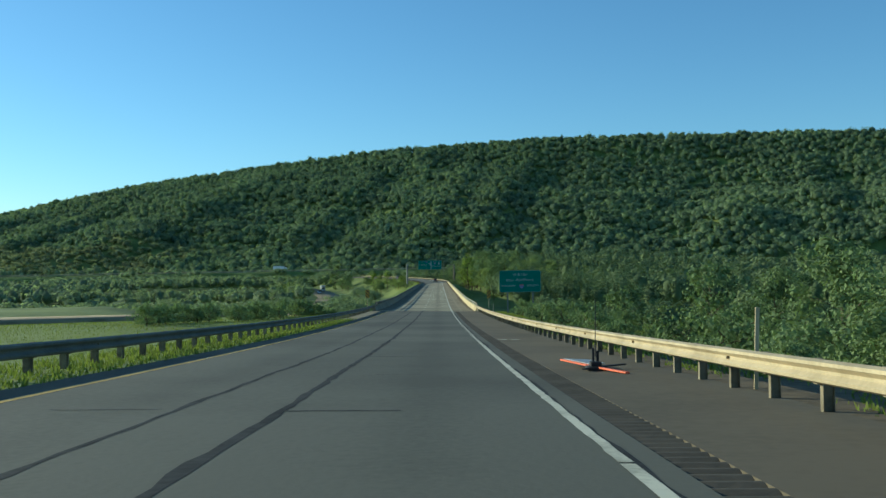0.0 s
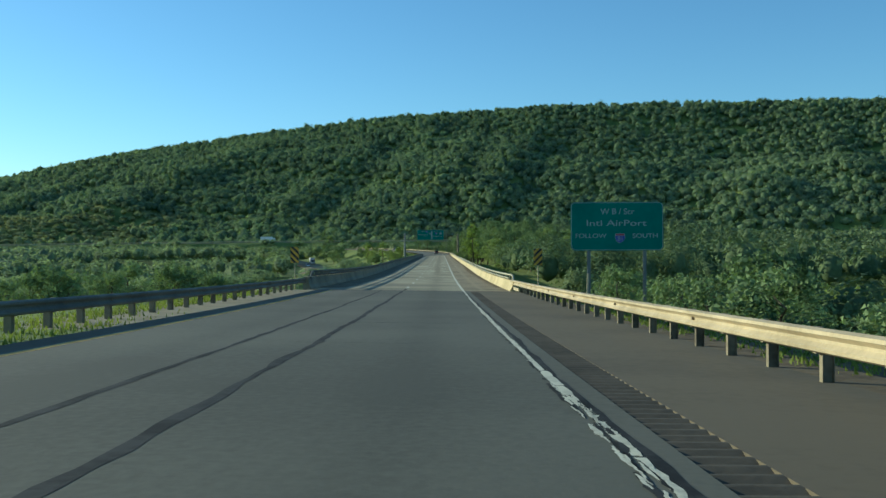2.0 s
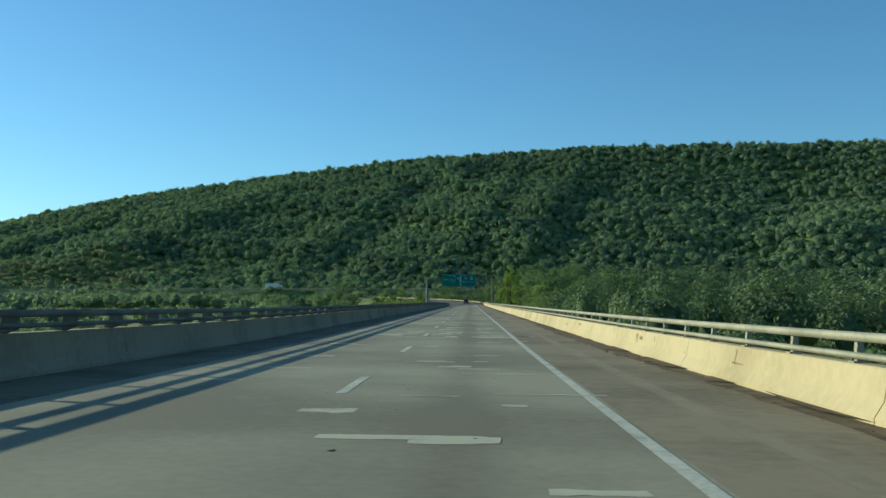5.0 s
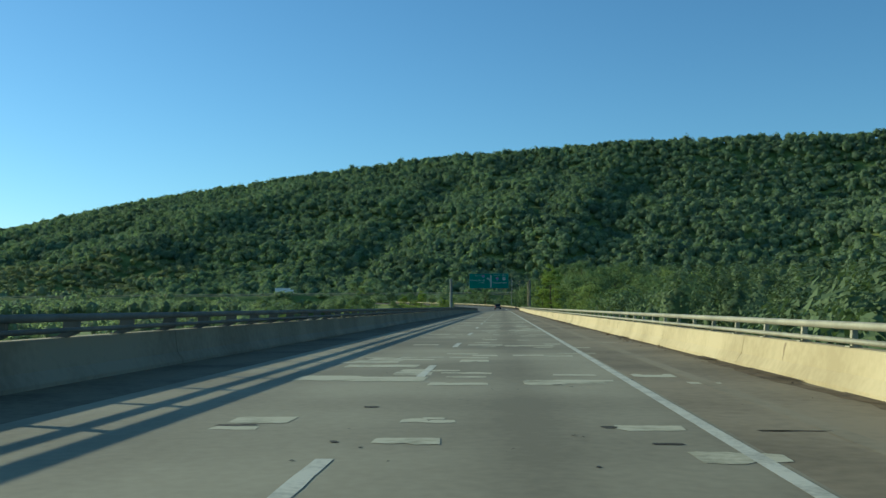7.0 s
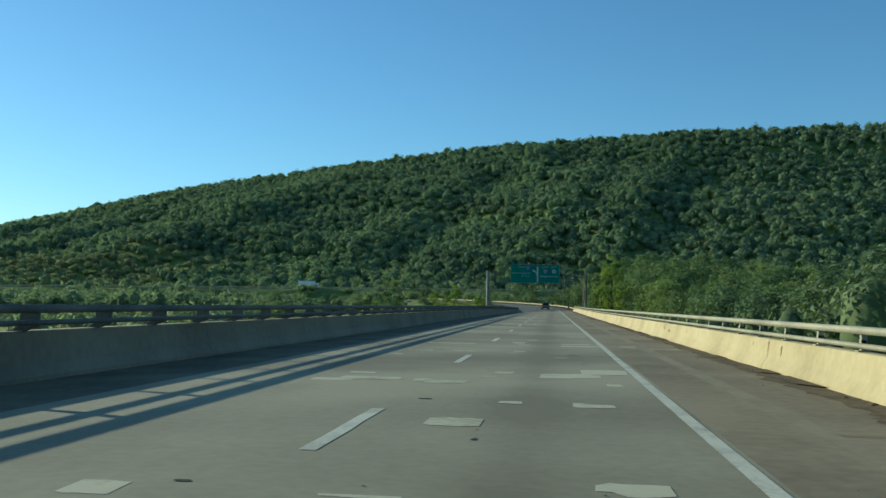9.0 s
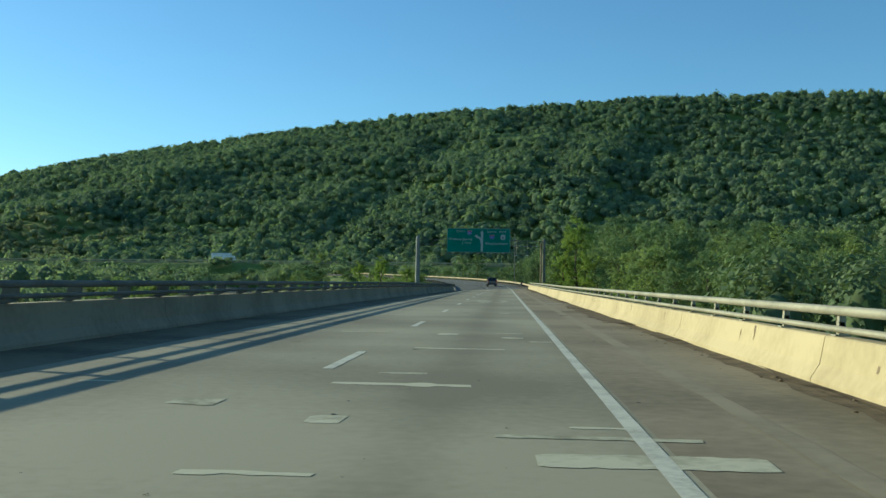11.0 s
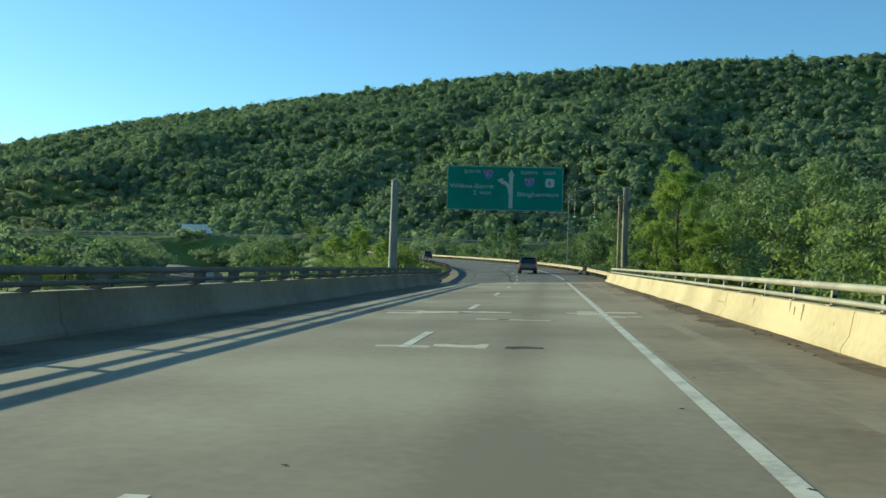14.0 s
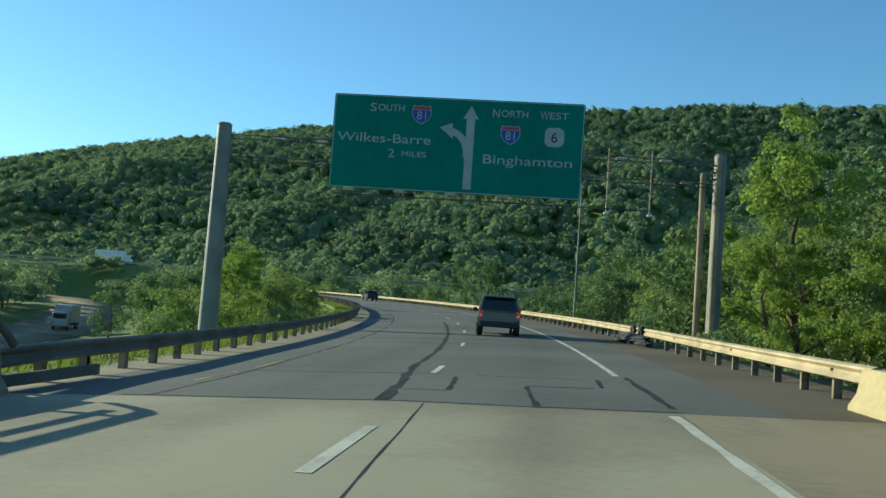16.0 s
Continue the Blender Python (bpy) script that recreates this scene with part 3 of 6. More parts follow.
for k, (s, u0, u1, w) in enumerate(((-6.0, -1.9, 1.5, 0.06), (12.4, -1.9, -0.4, 0.10), (12.6, -5.1, -3.4, 0.05), (19.4, -1.2, -0.2, 0.04), (26.7, -2.0, 1.1, 0.09), (33.5, -5.6, -3.6, 0.05), (40.7, -2.0, 1.7, 0.11), (41.0, -6.0, -3.9, 0.05),
                                    (54.6, -1.0, 1.1, 0.06), (60.1, -1.8, 1.6, 0.07), (66.0, -4.9, -3.9, 0.04), (77.0, -2.5, 0.4, 0.04), (83.9, -2.0, 1.0, 0.08), (84.8, -5.4, -3.6, 0.05), (93.6, -6.2, -4.0, 0.05), (99.0, -0.9, 1.55, 0.10), (99.6, -6.2, -3.0, 0.07), (108.0, -5.0, -3.5, 0.05))):
    cross_crack(s, u0, u1, w, road, k)
cross_crack(BRIDGE_A, -6.8, 4.2, 0.10, slab_a, 61)
cross_crack(BRIDGE_B + 0.1, -6.2, 1.9, 0.08, road_after, 62)
cross_crack(488.2, -5.9, -2.0, 0.07, road_after, 63)
cross_crack(484.4, -2.5, -1.5, 0.07, road_after, 65)
cross_crack(486.1, -0.3, 1.1, 0.10, road_after, 66)
cross_crack(488.1, -1.3, 1.7, 0.05, road_after, 68)
cross_crack(506.5, -7.4, 4.4, 0.16, road_after, 64)
cross_crack(529.0, -7.4, -5.0, 0.12, road_after, 69)
cross_crack(575.0, -7.6, 4.4, 0.30, road_after, 72)
sealed("crack_seal", -0.12, 0.10, BRIDGE_B + 0.1, 485.9, road_after, 0.5, 0.02, seed=13, drift=-0.025)
sealed("crack_seal", -1.56, 0.09, 484.5, 487.6, road_after, 0.5, 0.02, seed=14, drift=-0.016)
sealed("crack_seal", 1.05, 0.09, 486.2, 488.2, road_after, 0.5, 0.02, seed=16, drift=0.02)
cross_crack(399.5, -5, 4.6, 0.09, deck, 67)
cross_crack(DECK_B + 0.04, -7.5, 4.5, 0.11, slab_b, 70)
cross_crack(DECK_A + 0.04, -7.5, 4.5, 0.09, slab_a, 71)
for k, (a, c, u, w) in enumerate(((172, 206, 4.25, 0.6), (258, 300, 4.3, 0.4), (355, 376, 4.2, 0.7), (432, 474, 4.25, 0.65))):
    sealed("dirt_band", u, w, a, c, side_deck, 0.2, 0.08, seed=80 + k, material=M_DIRT, lift=0.0046)
sealed("dirt_edge", 4.40, 0.42, 126, 481, side_deck, 0.7, 0.05, seed=72, material=M_DIRT)

# ---- pale patches, holes on the deck ----
def patch(u0, u1, s, depth, seed, parent=deck, name="patch", material=M_PATCH, lift=0.003):
    """A thin skin of repair concrete laid across the lane in one to four stepped strokes."""
    rng = random.Random(seed)
    n = max(4, int((u1 - u0) / 0.10))
    strokes = 1 if u1 - u0 < 0.4 else rng.choice((1, 2, 3, 4))
    cuts = sorted(rng.uniform(0.1, 0.9) for _ in range(strokes - 1)) + [1.01]
    offs = [(rng.uniform(-0.22, 0.22) * depth, rng.uniform(-0.22, 0.22) * depth) for _ in cuts]
    skew, jag = rng.uniform(-0.08, 0.08) * depth, min(0.02, 0.07 * depth)
    bm = bmesh.new()
    a, c = [], []
    for i in range(n + 1):
        t = i / n
        k = next(q for q, cut in enumerate(cuts) if t < cut)
        lo, hi = offs[k]
        end = rng.uniform(0.75, 0.95) if i in (0, n) else 1.0
        mid = s + skew * (t - 0.5)
        s0 = mid + (lo - depth / 2) * end + rng.uniform(-jag, jag)
        s1 = max(mid + (hi + depth / 2) * end + rng.uniform(-jag, jag), s0 + 0.02)
        slip = rng.uniform(-0.03, 0.03) if i in (0, n) else 0.0
        a.append(bm.verts.new(at_road(s0, u0 + (u1 - u0) * t + slip, lift)))
        c.append(bm.verts.new(at_road(s1, u0 + (u1 - u0) * t, lift)))
    for i in range(n):
        bm.faces.new((a[i], a[i + 1], c[i + 1], c[i]))
    return part(name, bm, material, parent)


PALE_A = [(0.41, 0.86, 183.9, 0.51), (0.9, 1.33, 184.2, 0.45), (-2.19, -1.7, 184.3, 0.26), (0.34, 0.93, 184.4, 0.38), (-2.58, -2.29, 184.4, 0.26), (-1.68, -1.02, 184.4, 0.48), (0.21, 1.1, 184.7, 0.38), (1.07, 1.73, 184.7, 0.56), (-2.71, -2.11, 184.8, 0.44), (-1.08, -0.55, 184.9, 0.98), (0.01, 1.18, 185.3, 0.72), (-3.18, -2.85, 185.4, 0.67), (-3.54, -3.29, 185.5, 0.2), (-1.08, -0.63, 185.6, 0.35), (2.13, 2.74, 185.8, 0.48), (-3.46, -3.07, 186.2, 0.4), (0.33, 1.42, 186.5, 0.7), (-1.7, -1.06, 186.9, 0.54), (-4.3, -2.9, 187, 0.63), (-1.11, -0.36, 187.6, 0.57), (-3.88, -3.05, 187.6, 0.53), (-1.73, -1.18, 188, 0.76), (-3.33, -2.35, 188.6, 0.64), (-1.47, -0.93, 189, 1.36)]
PALE_B = [(-1.84, -1.51, 190.1, 0.27), (0.24, 0.91, 190.1, 0.4), (-1.33, -1.07, 190.3, 0.48), (-1.08, -0.42, 190.5, 1.57), (-4.35, -3.98, 190.5, 0.57), (-2.95, -2.21, 190.6, 0.94), (0.14, 1.22, 190.8, 0.44), (-3.9, -3.18, 191.6, 0.5), (0.29, 0.89, 192, 0.7), (-3.24, -2.3, 192.2, 0.45), (-1.48, -0.84, 192.2, 0.54), (0.22, 0.72, 194.4, 0.47), (-1.65, -0.99, 194.8, 0.74), (-1.25, -0.7, 195.5, 0.67), (0.29, 1.11, 196.3, 1.72), (-1.4, -0.39, 197.4, 0.64), (-1.35, -0.64, 198.6, 0.68), (0.31, 1.14, 198.7, 0.65), (1.08, 1.52, 199, 0.33), (-0.86, -0.36, 199.4, 0.42), (0.22, 0.74, 201.5, 0.34), (0.44, 0.64, 201.9, 0.4), (0.64, 0.98, 202.8, 0.22), (-1.84, -1.26, 203, 0.55)]
PALE_C = [(-3.31, -3.1, 203, 0.14), (-4.1, -3.42, 203.2, 0.62), (-1.29, -0.71, 203.4, 1.18), (1.22, 2.29, 203.4, 0.39), (0.77, 1.25, 203.7, 0.31), (-0.71, -0.17, 203.8, 0.37), (-1.74, -1.46, 204.1, 0.12), (0.26, 0.92, 204.2, 0.56), (0.09, 1.45, 205.3, 0.8), (-1.64, -0.7, 205.6, 0.63), (0.57, 1.09, 207.5, 0.63), (0.16, 0.85, 208.5, 0.72), (0.32, 1.43, 209.3, 0.46), (-0.27, 0.39, 210, 0.74), (-1.46, -0.7, 210.4, 0.91), (1.15, 2.09, 211.9, 0.6), (1.16, 1.95, 214.5, 0.59), (-1.68, -1.06, 215.4, 0.37), (-3.52, -3.06, 216.3, 0.38), (0.74, 1.45, 216.5, 0.39), (-1.59, -0.99, 217, 0.34), (-3.51, -2.82, 217.1, 0.67), (-1.37, -1.11, 217.2, 0.23), (-1.66, -0.7, 222, 0.56)]
PALE_D = [(-0.11, 1.26, 222.4, 0.98), (0.42, 1.46, 222.8, 0.41), (-4.13, -1.8, 223.2, 1.09), (-1.49, -0.74, 223.6, 0.45), (1.94, 2.7, 224, 0.82), (0.49, 1.27, 224.1, 0.6), (-2.53, -1.81, 224.5, 1.01), (-1.64, -0.65, 224.6, 0.38), (-2.48, -1.31, 225.3, 0.55), (-3.83, -2.25, 226.8, 1.13), (-4.12, -2.83, 227.9, 0.72), (-3.92, -2.87, 228.2, 0.44), (-3.88, -2.78, 228.6, 0.47), (-1.43, -0.78, 228.8, 0.95), (-3.67, -2.1, 229.2, 0.55), (-3.84, -2.96, 229.8, 0.73), (-1.28, -0.79, 229.9, 0.41), (-1.79, -0.81, 230.1, 0.38), (-3.03, -1.93, 230.2, 0.36), (0.61, 1.37, 230.9, 0.6), (-1.23, -0.59, 231.1, 0.54), (-0.17, 0.64, 231.2, 0.64), (-1.94, -1.11, 231.9, 0.51), (1.05, 2.08, 232.2, 0.6)]
PALE_E = [(0.51, 1.12, 235.9, 0.63), (1.73, 2.24, 235.9, 0.46), (-1.08, -0.64, 236.5, 0.52), (-0.38, 1.22, 237.1, 0.84), (-1.61, -0.45, 237.8, 0.72), (-3.41, -2.58, 237.9, 0.63), (-1.22, -0.65, 238, 0.74), (0.95, 1.52, 238.6, 0.56), (-1.42, -0.88, 239.9, 0.52), (0.12, 0.57, 242.4, 0.84), (-1.2, -0.65, 242.7, 0.69), (-1.32, -0.7, 244.7, 0.31), (-3.86, -3.33, 246, 0.52), (-3.09, -2.35, 246, 0.54), (0.32, 1.02, 247.3, 0.62), (0.71, 1.55, 249.2, 0.54), (-0.48, -0.12, 249.3, 0.34), (-0.88, -0.58, 249.4, 0.34), (-0.18, 0.23, 249.5, 0.35), (-3.81, -2.84, 249.7, 0.82), (-2.63, -2.27, 249.8, 0.32), (-0.23, 0.66, 252.3, 0.79), (-1.19, -0.68, 252.8, 0.38), (0.15, 0.42, 255.1, 0.48)]
PALE_F = [(-1.49, -0.82, 255.6, 0.91), (1.13, 1.58, 256.7, 0.43), (-0.08, 1.05, 256.8, 1.17), (0.52, 1.32, 258.2, 0.83), (-1.03, -0.58, 258.2, 0.68), (-0.11, 0.5, 259.1, 0.38), (-3.23, -2.91, 259.3, 0.18), (-1.07, -0.62, 260.3, 0.42), (0.46, 0.79, 260.3, 0.19), (0.7, 1.42, 260.4, 0.9), (-3.93, -3.28, 261.7, 0.43), (-1.23, -0.78, 262.1, 0.21), (0.52, 1.15, 262.3, 1), (-3.53, -3.25, 262.4, 0.5), (-3.44, -2.93, 263, 0.45), (0.34, 1.14, 263.1, 0.67), (0.99, 1.33, 263.4, 0.3), (-1.51, -0.9, 263.4, 0.73), (-0.86, -0.58, 263.4, 0.47), (-0.96, -0.52, 264.2, 0.42), (-0.95, -0.62, 265.7, 0.37), (-1.24, -0.89, 266.3, 0.41), (0.26, 1.11, 266.6, 1), (-1.15, -0.79, 267, 0.36)]
PALE_G = [(0.42, 1.43, 267.7, 1.15), (-1.44, -0.45, 268.5, 1.1), (0.08, 1.23, 269.3, 0.93), (-1.37, -0.76, 270, 1.02), (-3.71, -2.59, 270.6, 0.8), (0.41, 0.87, 270.8, 0.55), (-3.14, -2.77, 272.1, 0.53), (-1.41, -0.83, 272.2, 0.12), (0.46, 0.99, 272.8, 0.49), (-1.22, -0.61, 276.3, 0.61), (0.41, 0.94, 278.3, 0.63), (-0.54, -0.26, 278.5, 0.3), (-3.86, -3.15, 281.6, 0.57), (1.03, 1.26, 281.6, 0.37), (-2.18, -1.24, 281.7, 0.67), (-3.47, -2.44, 281.9, 0.99), (-1.09, -0.84, 282.9, 0.33), (-3.59, -3.08, 283.2, 0.35), (-0.07, 1.01, 283.4, 1.04), (-0.94, -0.57, 283.9, 0.49), (0.69, 1.59, 284.6, 1.05), (0.19, 0.5, 289.5, 0.19), (-3.98, -3.63, 289.8, 0.28), (-1.03, -0.67, 291.4, 0.23)]
PALE_H = [(-3.83, -3.16, 292, 0.32), (-2.6, -1.95, 292, 0.36), (-0.91, -0.61, 292.2, 0.27), (2.18, 2.72, 296.1, 0.47), (0.41, 1.59, 296.2, 0.76), (-0.94, -0.58, 296.6, 0.4), (-3.92, -2.41, 297, 0.85), (2.34, 2.83, 297.1, 0.42), (-1.12, -0.79, 297.6, 0.46), (0.41, 1.35, 297.8, 0.58), (-1.26, -0.81, 298.7, 0.52), (-0.76, -0.43, 301, 0.49), (0.71, 1.45, 305.4, 0.96), (1.86, 2.1, 376.4, 0.16), (-1.03, -0.59, 381.4, 0.41), (0.63, 1.62, 381.9, 0.5), (-2.06, -1.53, 381.9, 0.52), (-0.23, 0.63, 382, 0.45), (-0.85, -0.25, 382.1, 0.99), (-1.12, -0.94, 382.7, 0.29), (-1.21, -0.21, 385.4, 1.24), (0.4, 0.85, 385.4, 1.55), (-1.16, -0.44, 386.6, 0.83), (0.08, 0.61, 386.9, 0.86)]
PALE_I = [(-2.42, -1.55, 426.2, 0.42), (-1.54, -0.68, 426.4, 0.75), (-0.64, 0.32, 433.6, 0.54), (-1.41, -0.91, 433.7, 0.45), (1.49, 2.19, 435.5, 0.89), (2.23, 2.57, 435.6, 0.39), (-3.94, -3.01, 436.2, 0.93), (1, 1.67, 436.5, 0.6), (-3.26, -2.07, 436.8, 1.18), (-2.07, -0.73, 437, 0.58), (0.74, 1.68, 437, 0.46), (-4.23, -3.08, 437.4, 0.21), (1.73, 2.62, 437.4, 0.79), (1.04, 1.57, 437.7, 0.64), (-3.91, -3.39, 443.4, 0.49), (-1.93, -1.05, 449.7, 0.26), (-0.6, 1.08, 457, 0.3), (-2.17, -1.66, 463.9, 0.21), (-1.3, -0.72, 464.2, 0.32), (-3.67, -3.05, 472.6, 0.3)]
DARK_A = [(0.95, 1.11, 184.1, 0.12), (-2.27, -2.18, 184.3, 0.15), (-1.01, -0.78, 184.4, 0.21), (-1.68, -1.59, 184.4, 0.15), (-2.64, -2.59, 184.4, 0.12), (1.98, 2.41, 185.9, 0.62), (-1.23, -1.12, 186, 0.26), (1.84, 2.32, 186.5, 0.28), (-1.6, -1.21, 190, 0.39), (-3.69, -3.23, 192, 0.53), (-2.94, -2.48, 192.7, 0.29), (0.62, 0.71, 201.9, 0.29), (0.42, 0.65, 202.9, 0.22), (-1.14, -0.82, 205.2, 0.33), (-0.47, -0.26, 205.7, 0.21), (0.94, 1.22, 215.3, 0.18), (-2.1, -2.03, 215.3, 0.21), (2.15, 2.5, 216.3, 0.18), (-3.54, -3.11, 216.5, 0.28), (0.58, 0.76, 216.5, 0.27), (-2.23, -2.02, 218.4, 0.22), (0.37, 0.52, 221.9, 0.37), (-3.86, -3.61, 229.5, 0.21), (-3.38, -3.05, 229.5, 0.12)]
DARK_B = [(-3.17, -2.99, 230, 0.26), (-1.35, -1.2, 244.7, 0.18), (-0.36, -0.29, 245, 0.14), (-2.39, -2.31, 246, 0.19), (-0.49, -0.38, 259, 0.12), (1.28, 1.39, 259.3, 0.12), (-0.37, -0.27, 260.1, 0.13), (-1.1, -0.85, 260.5, 0.12), (0.24, 0.33, 263.3, 0.2), (-1.58, -1.47, 263.7, 0.27), (-1.61, -1.17, 269.4, 0.6), (-2.52, -2.4, 272.5, 0.12), (-0.6, -0.57, 275, 0.34), (-1.66, -1.48, 278.7, 0.25), (0.76, 0.87, 287, 0.12), (-1.51, -1.46, 288.4, 0.12), (0.52, 0.8, 290.8, 0.2), (2.1, 2.26, 291.2, 0.17), (-0.58, -0.43, 292.1, 0.16), (-3.23, -2.88, 292.4, 0.17), (-1.69, -1.65, 374.8, 0.12), (-2.23, -2.17, 375.4, 0.12), (-2.68, -2.61, 376.5, 0.12), (-2.8, -2.31, 382.2, 0.27)]
DARK_C = [(-0.38, 0.19, 426.3, 0.57), (-0.92, -0.63, 433.7, 0.21), (-0.4, -0.14, 435.4, 0.24), (-2.1, -1.94, 436.5, 0.44), (-3.1, -2.9, 437.4, 0.26)]
DARK_D = [(2.2, 2.9, 216.3, 0.1), (-1.13, -0.88, 362.6, 0.26), (-0.73, -0.40, 359.5, 0.2), (3.3, 4.5, 366.3, 0.5), (3.8, 4.5, 370.7, 0.9), (2.73, 3.03, 360.7, 0.5)]
PALE_J = [(0.38, 0.78, 362.2, 0.3), (0.1, 1.2, 312, 0.3), (-3.4, -2.3, 316, 0.3), (-1.4, -0.8, 308.5, 0.3)]
for i, (u0, u1, s, d) in enumerate(PALE_A + PALE_B + PALE_C + PALE_D + PALE_E + PALE_F + PALE_G + PALE_H + PALE_I + PALE_J):
    patch(u0, u1, s, d * 0.9, 200 + i, parent=deck if u1 < 2.2 else side_deck, lift=0.003 + 0.0004 * (i % 6))
for i, (u0, u1, s, d) in enumerate(DARK_A + DARK_B + DARK_C + DARK_D):
    patch(u0, u1, s, d * 0.55, 960 + i, parent=deck if u1 < 1.8 else side_deck, name="pothole", material=M_HOLE, lift=0.0062)
# a ragged lime stain washed across the shoulder
rs = np.random.default_rng(24)
du, ds = 0.09, 0.055
cu, cs = np.meshgrid(np.arange(2.2, 4.5, du), np.arange(377.6, 384.4, ds), indexing="ij")
row = np.convolve(rs.normal(0, 1, cs.shape[1] + 6), np.ones(3) / 3, "same")[3:-3]
blob = 1.05 - ((cu - 3.72) / 0.95) ** 2 - ((cs - 381.3 + 0.9 * (cu - 3.72)) / 1.55) ** 2
arm = 0.85 - np.abs(cu - 3.2) / 1.1 - ((cs - 383.1) / 0.30) ** 2
arm = np.maximum(arm, 0.8 - np.abs(cu - 3.3) / 0.8 - ((cs - 378.6) / 0.35) ** 2)
keep = np.maximum(blob, arm) + 0.55 * row[None] * np.cos(cu * 2.1 + row[None] * 3) + rs.normal(0, 0.10, cu.shape) > 0.22
corners = np.stack([np.stack([cu + a * du, cs + c * ds], -1) for a, c in ((0, 0), (1, 0), (1, 1), (0, 1))], -2)[keep].reshape(-1, 2)
stain = arrays("lime_stain", on_road(corners[:, 1], corners[:, 0], 0.0032), np.arange(len(corners)).reshape(-1, 4), M_STAINPALE)
stain.parent = side_deck
rng = random.Random(5)
for i in range(64):
    s = rng.choice((rng.uniform(140, 182), rng.uniform(140, 182), rng.uniform(318, 348)))
    w = rng.choice((0.35, 0.5, 0.7, 0.9, 1.2, 1.7))
    u = rng.uniform(-5.2, 1.6 - w * 0.6) if rng.random() < 0.4 else rng.choice((-1.3, -0.9, 0.3, 0.6)) + rng.uniform(-0.5, 0.3)
    patch(u, u + w, s, rng.choice((0.14, 0.2, 0.3, 0.5)), 400 + i, lift=0.003 + 0.0005 * (i % 6))
for i in range(8):
    s = rng.uniform(300, 440)
    u = rng.uniform(-4, 1.2)
    patch(u, u + rng.uniform(0.2, 0.5), s, rng.uniform(0.03, 0.07), 700 + i, name="pothole", material=M_DIRT, lift=0.004)
for i in range(10):
    s = rng.uniform(190, 470)
    u = rng.uniform(2.2, 3.6)
    patch(u, u + rng.uniform(0.5, 1.1), s, rng.uniform(0.15, 0.4), 760 + i, parent=side_deck, material=M_STAIN if i % 2 else M_PATCH)

painted("worn_band", 2.95, 0.26, 150, 472, M_WORN, side_deck, 0.8, 0.018)

# small dark spots and chips all over the deck
rs = np.random.default_rng(19)
vs, fs = [], []
for i in range(520):
    s, u = rs.uniform(122, 472), rs.normal(-0.6, 1.6)
    if not -5.5 < u < 4.2:
        continue
    r, k = abs(rs.normal(0, 0.018)) + 0.008, len(vs)
    a = np.sort(rs.uniform(0, 2 * math.pi, 6))
    q = rs.uniform(0.5, 1.2, 6) * r
    vs += [on_road(s + 1.6 * math.sin(t) * d, u + math.cos(t) * d, 0.0045 + (i % 7) * 0.0004) for t, d in zip(a, q)]
    fs += [(k, k + 1, k + 2), (k, k + 2, k + 3), (k, k + 3, k + 4), (k, k + 4, k + 5)]
tagged(arrays("tar_spots", vs, fs, M_TAR), "small dark tar and oil spots on the deck", "road stain", kind="stuff")

# painted white cross on the shoulder
cross = thing("spray_mark", pose(3.05, 40.1, float(on_road(40.1, 3.05, 0.005)[2])), "white sprayed cross on the asphalt shoulder", "road marking")
for ang in (12, 158):
    bm = bmesh.new()
    box(bm, (0, 0, 0), (0.95, 0.09, 0.004), 0.0, Matrix.Rotation(radians(ang), 3, "Z"))
    part("stroke", bm, M_WHITE, cross)

